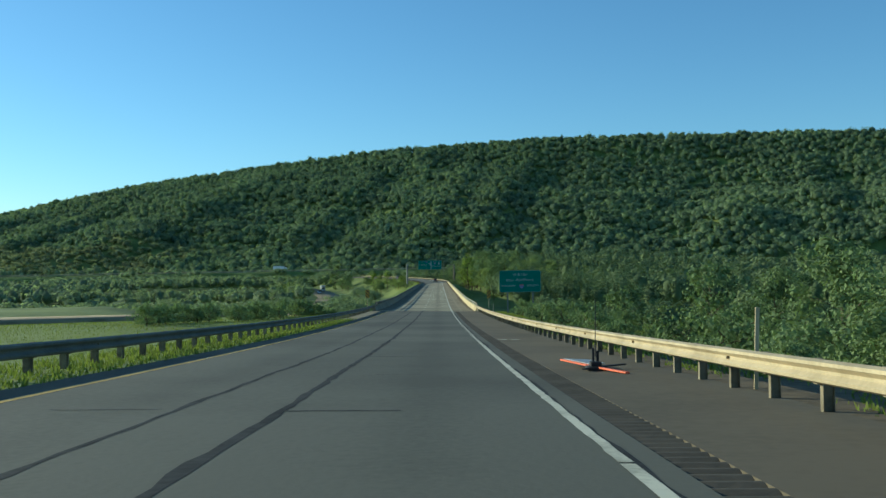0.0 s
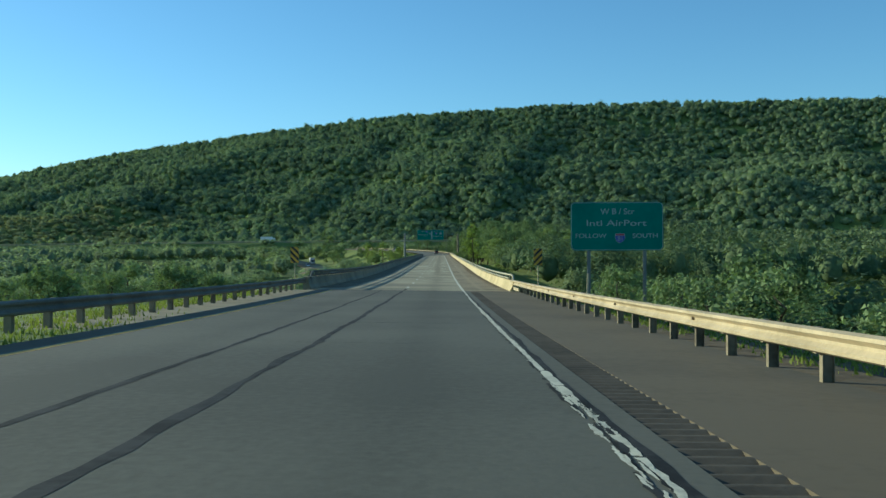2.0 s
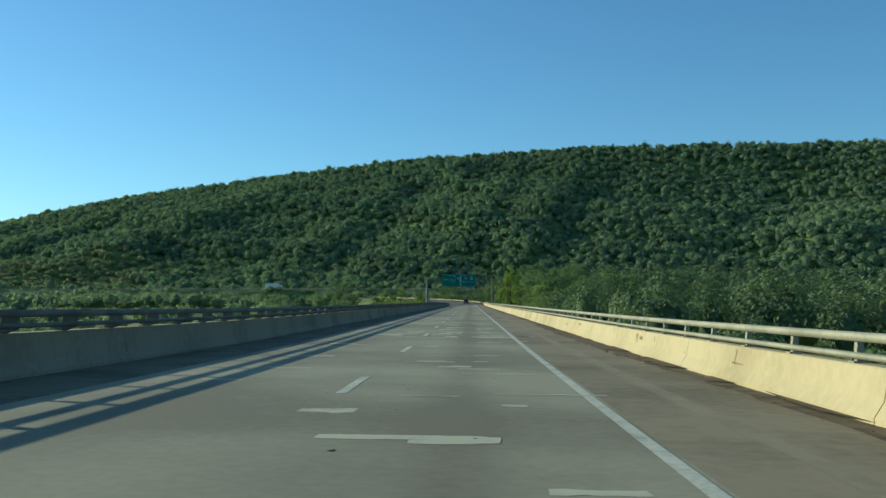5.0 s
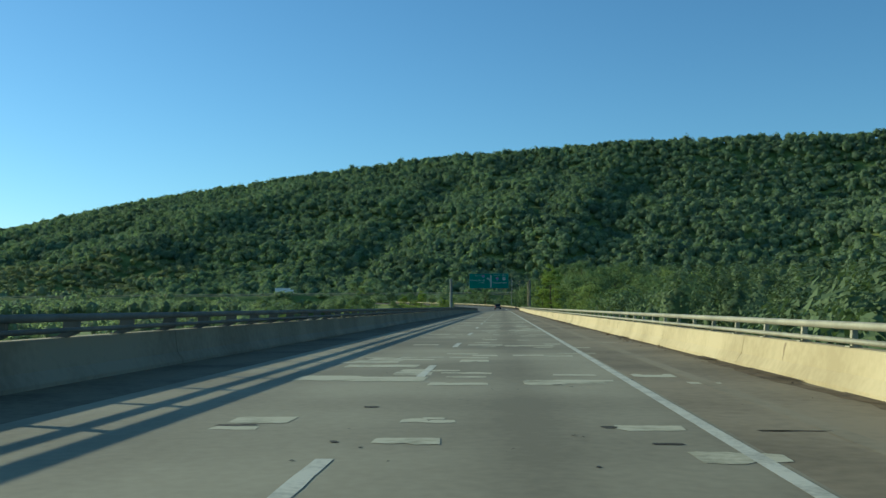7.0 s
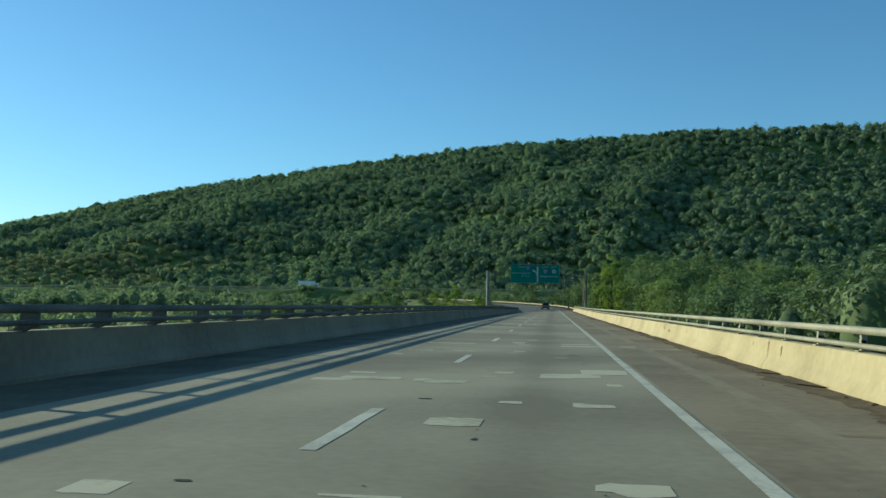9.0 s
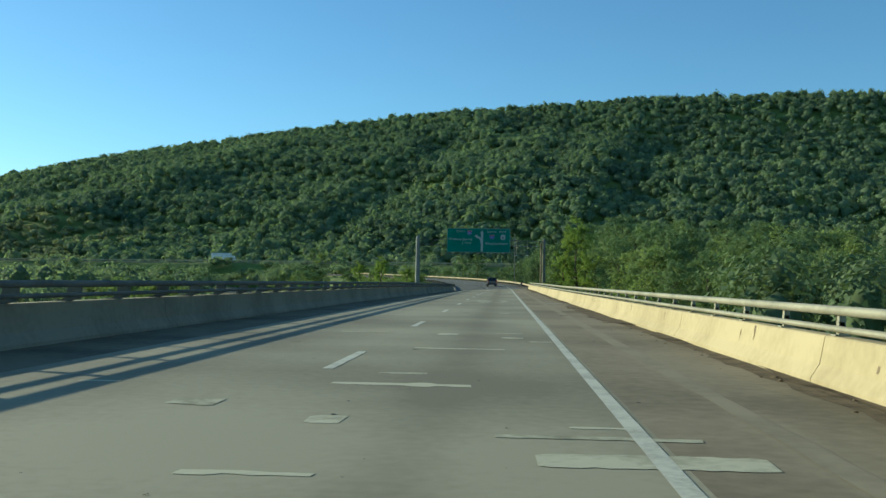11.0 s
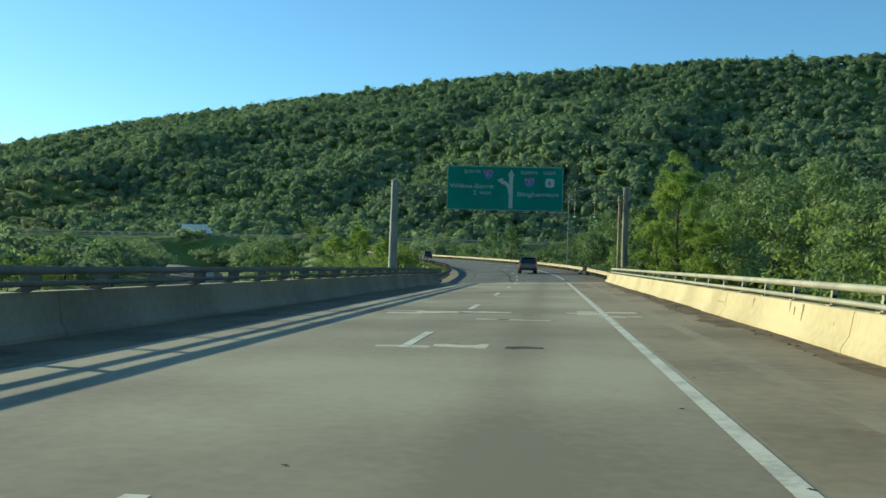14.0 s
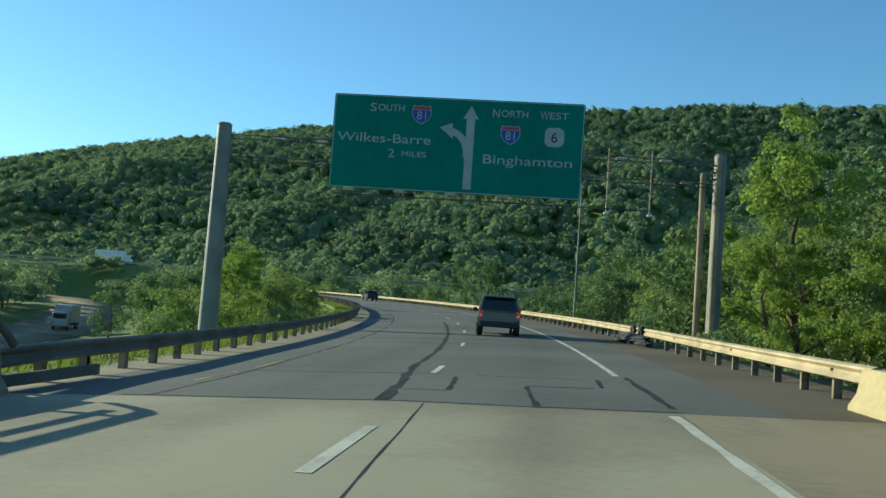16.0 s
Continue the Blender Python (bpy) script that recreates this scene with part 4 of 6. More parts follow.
# ---- parapets and bridge rails ----
def parapet(name, side, u_face, wall, rails, label, stone, metal, seg=9.96, post=(0.09, 0.10), start=-1.0, lean=0.05, finish=BRIDGE_B + 1.8):
    """A concrete safety-shape wall in separate panels, with posts and two tubes on it. side: 1 right, -1 left."""
    th = thing(name, None, label, "bridge parapet")
    f = lambda d: u_face + side * d
    prof = [(f(-0.02), -0.1), (f(-0.02), 0.07), (f(0.10), 0.26), (f(0.17), wall - 0.02), (f(0.19), wall), (f(0.46), wall), (f(0.48), wall - 0.02), (f(0.50), -0.45), (f(0.0), -0.45)]
    edges = np.arange(BRIDGE_A + start, finish - 0.3, seg)
    edges = np.r_[edges, finish] if finish - edges[-1] > 3 else np.r_[edges[:-1], finish]
    for a, c in zip(edges[:-1], edges[1:]):
        bm = bmesh.new()
        swept(bm, prof, [a, (a + c) / 2, c - 0.025])
        part("wall_panel", bm, stone, th)
    # a pale strip stands in for sunlight on the shaded wall's top edge
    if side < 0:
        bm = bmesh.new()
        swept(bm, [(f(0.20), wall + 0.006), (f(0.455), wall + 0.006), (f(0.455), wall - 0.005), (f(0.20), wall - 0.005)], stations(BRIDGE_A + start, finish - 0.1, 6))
        part("coping", bm, M_PARAPET, th, "sunlit top edge of the wall, laid on as a pale strip")
    u = f(0.32)
    s0, s1 = BRIDGE_A + (2.6 if side > 0 else 1.5), (finish - 2.8 if side > 0 else finish - 0.8)
    for k, (lo, hi) in enumerate(rails):
        bm = bmesh.new()
        mid, h, w = (lo + hi) / 2, (hi - lo) / 2, 0.055
        ring = [(u - side * lean + w * math.cos(t), mid + h * math.sin(t)) for t in (2 * math.pi * j / 10 for j in range(10))]
        swept(bm, ring, stations(s0 + (2.6 if k == 0 else 0), s1, 6))
        part("rail", bm, metal, th, smooth=True)
        if k == 1:
            for e, way in ((s0, -1), (s1, 1)):
                bm = bmesh.new()
                pts = [at_road(e + way * q * (1.1 if side > 0 or way < 0 else 0.66), u - side * lean, mid - (mid - wall) * (1 - math.cos(q * 1.5))) for q in (0, 0.3, 0.55, 0.8, 1.0, 1.12)]
                pipe(bm, pts, h * 0.95, 10)
                part("rail_end", bm, metal, th)
    n = int((s1 - s0) / 2.4)
    top = rails[1][1]
    base = None
    for i in range(n + 1):
        s = s0 + 0.4 + i * (s1 - s0 - 0.8) / n
        if base is None:
            bm = bmesh.new()
            box(bm, (0, 0, 0.012), (0.20, 0.20, 0.024), 0.004)
            hgt = top - wall - 0.05
            if lean > 0.2:
                # a stout post leaning in to carry the rails over the wall's face
                side_view = [(-0.08, 0.0), (0.13, 0.0), (lean - 0.02, hgt * 0.20), (lean, hgt), (lean - 0.26, hgt), (lean - 0.30, hgt * 0.24)]
                rows = [[bm.verts.new((-side * q, yy, zz)) for q, zz in side_view] for yy in (-0.045, 0.045)]
                bm.faces.new(rows[0])
                bm.faces.new(rows[1][::-1])
                for k in range(6):
                    bm.faces.new((rows[0][k], rows[1][k], rows[1][(k + 1) % 6], rows[0][(k + 1) % 6]))
                bmesh.ops.recalc_face_normals(bm, faces=bm.faces)
            else:
                for zz, dx in ((0.28, 0.02 - lean * 0.35), (0.62, 0.04 - lean * 0.6)):
                    box(bm, (side * dx, 0, hgt * zz), (*post, hgt * 0.56), 0.01)
            base = part("rail_post", bm, metal, th)
            base.matrix_basis = Matrix.Translation(at_road(s, u, wall))
        else:
            o = base.copy()
            scene.collection.objects.link(o)
            o.matrix_basis = Matrix.Translation(at_road(s, u, wall))
    return th


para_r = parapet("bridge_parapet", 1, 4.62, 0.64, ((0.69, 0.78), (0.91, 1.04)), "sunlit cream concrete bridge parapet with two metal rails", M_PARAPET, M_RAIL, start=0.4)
para_l = parapet("bridge_parapet", -1, -7.75, 0.76, ((0.855, 0.945), (1.04, 1.18)), "concrete bridge parapet with two metal rails, both coloured darker for shade", M_PARAPET_SHADE, M_RAIL_SHADE, start=0.7, lean=0.37, finish=482.1)
# stains and scrapes on the sunny wall
rng = random.Random(21)
for i in range(34):
    s = rng.uniform(130, 480)
    bm = bmesh.new()
    z0, hgt, ln = rng.uniform(0.30, 0.52), rng.uniform(0.03, 0.10), rng.uniform(0.03, 0.12) if i % 4 else rng.uniform(0.4, 1.0)
    pr = [(4.62 + 0.10 + (zz - 0.26) * 0.184 - 0.004, zz) for zz in (z0, z0 + hgt)]
    a, c = ([bm.verts.new(at_road(s + o, *q)) for q, o in zip(pr, oo)] for oo in ((0, rng.uniform(-0.05, 0.05)), (ln, ln * rng.uniform(0.6, 1.1))))
    bm.faces.new((a[0], a[1], c[1], c[0]))
    part("scrape", bm, M_STAIN, para_r)
rng = random.Random(22)
for i in range(70):
    s = rng.uniform(128, 481)
    top, drop, w = rng.uniform(0.50, 0.625), rng.uniform(0.08, 0.32), rng.uniform(0.02, 0.07)
    bm = bmesh.new()
    rows = []
    for k in range(4):
        zz = top - drop * k / 3
        u, o = 4.62 + 0.10 + (zz - 0.26) * 0.184 - 0.004, rng.uniform(-0.03, 0.03)
        hw = w * (1 - 0.25 * k) * rng.uniform(0.6, 1.2)
        rows.append((bm.verts.new(at_road(s + o - hw, u, zz)), bm.verts.new(at_road(s + o + hw, u, zz))))
    for q, r in zip(rows, rows[1:]):
        bm.faces.new((q[0], q[1], r[1], r[0]))
    part("streak", bm, M_STAIN, para_r)
# bridge girders and piers below
for u in (-6.6, -3.4, -0.2, 3.0):
    bm = bmesh.new()
    swept(bm, [(u - 0.25, -0.5), (u + 0.25, -0.5), (u + 0.25, -2.1), (u - 0.25, -2.1)], stations(BRIDGE_A + 1, BRIDGE_B - 1, 12))
    tagged(part("bridge_girder", bm, M_POLE), "grey steel girder under the bridge deck", "girder", kind="structure")
for s in np.linspace(150, 455, 7):
    bm = bmesh.new()
    box(bm, (-1.6, s, -2.6), (11, 1.4, 1.0), 0.08)
    for u in (-5.4, -1.6, 2.2):
        rod(bm, (u, s, -14), (u, s, -3.0), 0.55, 0.55, 16)
    tagged(part("bridge_pier", bm, M_PARAPET), "concrete bridge pier on round columns", "pier", kind="structure")
for s, sg in ((BRIDGE_A + 0.6, 1), (BRIDGE_B - 0.6, -1)):
    bm = bmesh.new()
    box(bm, (-1.6, s, -5.0), (13.2, 1.0, 9.0), 0.03)
    tagged(part("bridge_abutment", bm, M_PARAPET), "concrete abutment wall under the bridge end", "abutment", kind="structure")


# ---- guardrails ----
def guardrail(side, u, a, c, label, top=0.68, metal=M_GALV, deep=0.31, flare=None):
    """W-beam rail on posts. flare: the sideways shift of the line at a station."""
    th = thing("guardrail", None, label, "guardrail", "roadside guardrails")
    f = lambda d: u - side * d
    z, q0 = top - deep, deep / 0.31
    w = [(0.0, z), (0.075, z + 0.03), (0.08, z + 0.075), (0.02, z + 0.135), (0.02, z + 0.175), (0.08, z + 0.235), (0.075, z + 0.28), (0.0, z + 0.31)]
    w = [(d, z + (q - z) * q0) for d, q in w]
    prof = [(f(d), q) for d, q in w] + [(f(d - 0.012), q) for d, q in w[::-1]]
    bm = bmesh.new()
    flare = flare or (lambda s: 0.0)
    ss = stations(a, c, 1.9 if flare(a) else 3.8)
    rings = [[bm.verts.new(at_road(s, q + flare(s), zz)) for q, zz in prof] for s in ss]
    for r0, r1 in zip(rings[:-1], rings[1:]):
        for i in range(16):
            bm.faces.new((r0[i], r0[(i + 1) % 16], r1[(i + 1) % 16], r1[i]))
    bm.faces.new(rings[0][::-1])
    bm.faces.new(rings[-1])
    part("beam", bm, metal, th)
    n = int((c - a) / 1.905)
    first = None
    for i in range(n + 1):
        s = a + 0.4 + i * 1.905
        if s > c - 0.1:
            break
        m = Matrix.Translation(at_road(s, u + side * 0.16 + flare(s), 0)) @ pose(0, 0, 0, 0, 0, road_turn(s) + (0 if side > 0 else 180))
        if first is None:
            bm = bmesh.new()
            if metal is M_RAIL_SHADE:
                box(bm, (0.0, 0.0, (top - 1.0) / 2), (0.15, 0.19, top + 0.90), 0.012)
            for xx in (-0.07, 0.07):
                box(bm, (xx, 0.0, (top - 1.0) / 2), (0.010, 0.10, top + 0.94), 0.0)
            box(bm, (0.0, 0, (top - 1.0) / 2), (0.13, 0.010, top + 0.94), 0.0)
            first = part("post", bm, M_POST, th)
            first.matrix_basis = m
            bm = bmesh.new()
            box(bm, (0, 0, top - 0.16), (0.10, 0.13, 0.33), 0.008)
            block = part("block", bm, M_POST, th)
            block.matrix_basis = m @ Matrix.Translation((-0.11, 0, 0))
        else:
            for src, mm in ((first, m), (block, m @ Matrix.Translation((-0.11, 0, 0)))):
                o = src.copy()
                scene.collection.objects.link(o)
                o.matrix_basis = mm
    bm = bmesh.new()
    box(bm, (0, 0, 0), (0.05, 0.05, 0.05), 0.01)
    bolt = part("bolt_head", bm, M_POST, th)
    for s in np.arange(a + 2, c, 7.62):
        o = bolt.copy()
        scene.collection.objects.link(o)
        o.matrix_basis = Matrix.Translation(at_road(s, f(0.045) + flare(s), top - deep / 2))
    bpy.data.objects.remove(bolt)
    return th


rail_r = guardrail(1, 4.92, -55, BRIDGE_A - 0.6, "sunlit galvanised guardrail on steel posts beside the shoulder")
rail_l = guardrail(-1, -8.3, -55, BRIDGE_A - 0.6, "galvanised guardrail on steel posts beside the grass, coloured darker for shade", top=0.67, metal=M_RAIL_SHADE, deep=0.31)
rail_r2 = guardrail(1, 4.92, BRIDGE_B + 1.5, 692, "galvanised guardrail along the outside of the bend")
rail_l2 = guardrail(-1, -8.95, 480.2, 692, "guardrail along the inside of the bend, coloured darker for shade", top=0.68, metal=M_RAIL_SHADE, deep=0.33, flare=lambda s: 1.06 - 0.61 * float(soft((s - 480.2) / 6)) - 0.45 * float(soft((s - 486) / 11)))


def beam_end(th, s0, u0, s1, u1, top, metal, side):
    """The last length of beam, drawn in to lap over the face of the parapet, with its flared shoe."""
    bm = bmesh.new()
    rings = []
    for k in range(5):
        t = k / 4
        s, u, z = s0 + (s1 - s0) * t, u0 + (u1 - u0) * soft(t), top - 0.31
        prof = [(0.0, z), (0.075, z + 0.03), (0.08, z + 0.075), (0.02, z + 0.135), (0.02, z + 0.175), (0.08, z + 0.235), (0.075, z + 0.28), (0.0, z + 0.31)]
        flat = 1 - 0.85 * max(0, t - 0.6) / 0.4
        ring = [(u - side * d * flat, q) for d, q in prof] + [(u - side * (d * flat - 0.014), q) for d, q in prof[::-1]]
        rings.append([bm.verts.new(at_road(s, float(a), c)) for a, c in ring])
    for a, c in zip(rings[:-1], rings[1:]):
        for i in range(16):
            bm.faces.new((a[i], a[(i + 1) % 16], c[(i + 1) % 16], c[i]))
    bm.faces.new(rings[0][::-1])
    bm.faces.new(rings[-1])
    return part("beam_end", bm, metal, th)


beam_end(rail_r, BRIDGE_A - 0.6, 4.92, BRIDGE_A + 2.2, 4.72, 0.68, M_GALV, 1)
beam_end(rail_l, BRIDGE_A - 0.6, -8.3, BRIDGE_A + 2.2, -7.86, 0.67, M_RAIL_SHADE, -1)
# lower rub rail where the guardrail meets the parapet
bm = bmesh.new()
swept(bm, [(4.80, 0.10), (4.86, 0.10), (4.86, 0.27), (4.80, 0.27)], stations(BRIDGE_A - 3.4, BRIDGE_A + 0.7, 1.3))
part("rub_rail", bm, M_GALV, rail_r, "short pale channel below the main beam")
bm = bmesh.new()
swept(bm, [(-8.12, 0.06), (-8.02, 0.06), (-8.02, 0.25), (-8.12, 0.25)], stations(480.9, 485.6, 1.2))
part("rub_rail", bm, M_RAIL_SHADE, rail_l2, "short dark channel below the main beam")

# pale rail along the far highway
far_rail = thing("far_guardrail", None, "distant pale guardrail along the highway below the ridge", "guardrail")
bm = bmesh.new()
feet = []
q = FAR - far_side * -6.6
for a, c in zip(q[:-1], q[1:]):
    if -420 < a[0] < 330:
        m = (Vector(a) + Vector(c)) / 2
        d = Vector(c) - Vector(a)
        box(bm, m + Vector((0, 0, 0.7)), (0.12, d.length, 0.5), 0.0, Matrix.Rotation(-math.atan2(d.x, d.y), 3, "Z"))
        feet.append(Vector(a) + Vector((0, 0, 0.2)))
part("beam", bm, M_GALV, far_rail)
bm = bmesh.new()
box(bm, (0, 0, 0), (0.2, 0.2, 1.4))
stake = part("post", bm, M_GALV, far_rail)
stake.matrix_basis = Matrix.Translation(feet[0])
for p in feet[1:]:
    o = stake.copy()
    scene.collection.objects.link(o)
    o.matrix_basis = Matrix.Translation(p)


# ---- signs ----
def letters(text, size, x, z, y, material, parent, name="legend", width=None):
    """Raised sign lettering facing -y, centred on x, its capitals size high, resting on z."""
    cu = bpy.data.curves.new("text", "FONT")
    cu.body, cu.size, cu.align_x, cu.extrude = text, size / 0.69, "CENTER", 0.006
    tmp = new("text", cu)
    bpy.context.view_layer.update()
    me = bpy.data.meshes.new_from_object(tmp.evaluated_get(bpy.context.evaluated_depsgraph_get()))
    bpy.data.objects.remove(tmp)
    bpy.data.curves.remove(cu)
    co = np.zeros(len(me.vertices) * 3)
    me.vertices.foreach_get("co", co)
    co = co.reshape(-1, 3)
    if width:
        co[:, 0] *= width / max(1e-3, np.ptp(co[:, 0]))
    co[:, 0] -= (co[:, 0].max() + co[:, 0].min()) / 2
    me.vertices.foreach_set("co", np.stack([co[:, 0] + x, y - co[:, 2], co[:, 1] + z], -1).ravel())
    me.materials.clear()
    me.materials.append(material)
    me.update()
    ob = new(name, me)
    ob.parent = parent
    return ob


def rounded(w, h, r, n=5):
    out = []
    for cx, cz, a0 in ((w / 2 - r, h / 2 - r, 0), (-w / 2 + r, h / 2 - r, 90), (-w / 2 + r, -h / 2 + r, 180), (w / 2 - r, -h / 2 + r, 270)):
        out += [(cx + r * math.cos(radians(a0 + 90 * k / n)), cz + r * math.sin(radians(a0 + 90 * k / n))) for k in range(n + 1)]
    return out


def plate(name, outline, m, material, parent, depth=0.02):
    bm = bmesh.new()
    extruded(bm, outline, depth, m)
    return part(name, bm, material, parent)


def frame_line(parent, w, h, m, t, r, y=-0.006):
    """The thin white border of a sign."""
    o, i = rounded(w, h, r), rounded(w - 2 * t, h - 2 * t, max(0.02, r - t))
    bm = bmesh.new()
    a, c = ([bm.verts.new(m @ Vector((x, y, z))) for x, z in q] for q in (o, i))
    k = len(a)
    for j in range(k):
        bm.faces.new((a[j], a[(j + 1) % k], c[(j + 1) % k], c[j]))
    return part("border", bm, M_LEGEND, parent)


def interstate(parent, x, z, w, y):
    """A blue and red route shield with the number 81."""
    h = w
    top = [(-0.42, 0.5), (-0.2, 0.44), (0, 0.5), (0.2, 0.44), (0.42, 0.5), (0.5, 0.3)]
    low = [(0.5, 0.26), (0.5, 0.0), (0.36, -0.28), (0, -0.5), (-0.36, -0.28), (-0.5, 0.0), (-0.5, 0.26)]
    m = Matrix.Translation((x, y, z))
    sh = plate("route_shield", [(a * w * 1.08, b2 * h * 1.08) for a, b2 in (top + low + [(-0.5, 0.3)])], m, M_LEGEND, parent, 0.008)
    m2 = Matrix.Translation((x, y - 0.006, z))
    plate("shield_body", [(a * w, b2 * h) for a, b2 in low], m2, M_BLUE, sh, 0.005)
    plate("shield_crown", [(a * w, b2 * h) for a, b2 in (top + [(0.5, 0.29), (-0.5, 0.29), (-0.5, 0.3)])], m2, M_RED, sh, 0.005)
    letters("81", h * 0.46, x, z - h * 0.27, y - 0.008, M_LEGEND, sh, "number")
    return sh


# airport guide sign beside the approach
AW, AH, AX, AY, AZ = 4.80, 2.52, 9.46, 108.3, 4.26
sign = thing("guide_sign", pose(AX, AY, 0), "green roadside guide sign on two steel posts in shade", "road sign")
m0 = Matrix.Translation((0, 0, AZ))
panel = plate("panel", rounded(AW, AH, 0.25), m0, M_SIGN, sign, 0.05)
frame_line(panel, AW - 0.06, AH - 0.06, m0, 0.022, 0.22)
letters("W B / Scr", 0.30, 0.02, AZ + 0.62, -0.006, M_LEGEND, panel, width=1.75)
letters("Intl AirPort", 0.30, -0.02, AZ + 0.02, -0.006, M_LEGEND, panel, width=3.1)
letters("FOLLOW", 0.22, -1.35, AZ - 0.60, -0.006, M_LEGEND, panel, width=1.6)
letters("SOUTH", 0.22, 1.45, AZ - 0.60, -0.006, M_LEGEND, panel, width=1.3)
interstate(panel, 0.15, AZ - 0.62, 0.48, -0.012)
for dx in (-1.45, 1.45):
    bm = bmesh.new()
    for xx in (-0.08, 0.08):
        box(bm, (dx, 0.15 + xx, (AZ - 3.6) / 2 + 0.3), (0.16, 0.014, AZ + 5.0))
    box(bm, (dx, 0.15, (AZ - 3.6) / 2 + 0.3), (0.014, 0.15, AZ + 5.0))
    part("post", bm, M_POLE, sign)


def hazard_marker(x, y, z, slope, w=0.52, h=1.02):
    gz = float(ground_height(np.array([x]), np.array([y]))[0])
    th = thing("hazard_marker", pose(x, y, gz - 0.3), "black and yellow striped hazard marker on a thin post", "road sign", "bridge end markers")
    z = z - gz + 0.3
    m = Matrix.Translation((0, 0, z))
    pl = plate("panel", rounded(w, h, 0.04), m, M_AMBER, th, 0.012)
    def clip(pts, lim, sign):
        out = []
        for (xa, za), (xb, zb) in zip(pts, pts[1:] + pts[:1]):
            ina, inb = sign * za <= sign * lim, sign * zb <= sign * lim
            if ina:
                out.append((xa, za))
            if ina != inb:
                out.append((xa + (xb - xa) * (lim - za) / (zb - za), lim))
        return out
    for k in range(-2, 4):
        z0 = -h / 2 + k * 0.40 + (0.06 if slope > 0 else 0.22)
        pts = [(-w / 2, z0), (w / 2, z0 + slope * w), (w / 2, z0 + slope * w + 0.19), (-w / 2, z0 + 0.19)]
        pts = clip(pts, h / 2, 1)
        pts = clip(pts, -h / 2, -1) if len(pts) > 2 else []
        if len(pts) > 2:
            bm = bmesh.new()
            bm.faces.new([bm.verts.new(m @ Vector((a, -0.004, b2))) for a, b2 in pts])
            part("stripe", bm, M_BLACK, pl)
    bm = bmesh.new()
    rod(bm, (0, 0.045, 0), (0, 0.045, z + 0.3), 0.03, 0.03, 8)
    part("post", bm, M_GALV, th)


hazard_marker(6.34, 117.8, 2.60, 1.0)
hazard_marker(-8.95, 119.3, 2.78, -1.0)

for s, u, h in ((15.5, 5.3, 1.35), (92.0, 5.35, 1.3), (512.0, 5.6, 1.3)):
    p = at_road(s, u, -0.3)
    th = thing("delineator_post", Matrix.Translation(p) @ pose(0, 0, 0, 0, 2, 0), "thin pale marker post behind the guardrail", "marker post", "marker posts")
    bm = bmesh.new()
    box(bm, (0, 0, (h + 0.3) / 2), (0.07, 0.03, h + 0.3), 0.008)
    part("blade", bm, M_GALV, th)

# ---- overhead sign gantry ----
GY, GX0, GX1 = 517.3, -11.2, 1.69
gan = thing("sign_gantry", pose(0, GY, 0), "overhead green highway sign on a steel truss between grey posts", "sign gantry")
SW, SH, SX, SZ = GX1 - GX0, 4.90, (GX0 + GX1) / 2, 9.66
m0 = Matrix.Translation((SX, -0.9, SZ))
panel = plate("sign_panel", rounded(SW, SH, 0.12), m0, M_SIGN, gan, 0.08)
frame_line(panel, SW - 0.08, SH - 0.08, m0, 0.04, 0.10)
FY = -0.906


def su(u):
    return SX + (u - 0.5) * SW


def sv(v):
    return SZ + (0.5 - v) * SH


for txt, u, v, cap, wid in (("S", 0.160, 0.13, 0.42, 0.3), ("OUTH", 0.232, 0.13, 0.34, 1.35), ("Wilkes-Barre", 0.21, 0.455, 0.46, 4.85), ("2", 0.243, 0.61, 0.44, 0.32), ("MILES", 0.335, 0.61, 0.27, 1.25),
                            ("N", 0.652, 0.135, 0.42, 0.34), ("ORTH", 0.725, 0.135, 0.34, 1.35), ("W", 0.842, 0.135, 0.42, 0.45), ("EST", 0.90, 0.135, 0.34, 0.95), ("Binghamton", 0.785, 0.62, 0.46, 4.5)):
    letters(txt, cap, su(u), sv(v) - cap / 2, FY, M_LEGEND, panel, width=wid)
interstate(panel, su(0.355), sv(0.19), 0.92, FY - 0.006)
interstate(panel, su(0.712), sv(0.36), 0.92, FY - 0.006)
us = plate("route_shield", rounded(0.98, 0.98, 0.30), Matrix.Translation((su(0.885), FY - 0.006, sv(0.36))), M_LEGEND, panel, 0.008)
letters("6", 0.52, su(0.885), sv(0.36) - 0.26, FY - 0.014, M_BLACK, us, "number")
ax_, aw_ = su(0.553), 0.21
arrow = [(-aw_, sv(0.95)), (aw_, sv(0.95)), (aw_, sv(0.21)), (0.40, sv(0.21)), (0, sv(0.07)), (-0.40, sv(0.21)), (-aw_, sv(0.21))]
bm = bmesh.new()
vs = [bm.verts.new((ax_ + a, FY, z)) for a, z in arrow]
bm.faces.new((vs[0], vs[1], vs[2], vs[6]))
bm.faces.new((vs[2], vs[3], vs[4], vs[5], vs[6]))
part("arrow", bm, M_LEGEND, panel)
bm = bmesh.new()
cur = [(0.0, 0.62), (-0.05, 0.52), (-0.20, 0.44), (-0.48, 0.38), (-0.85, 0.345)]
prev = None
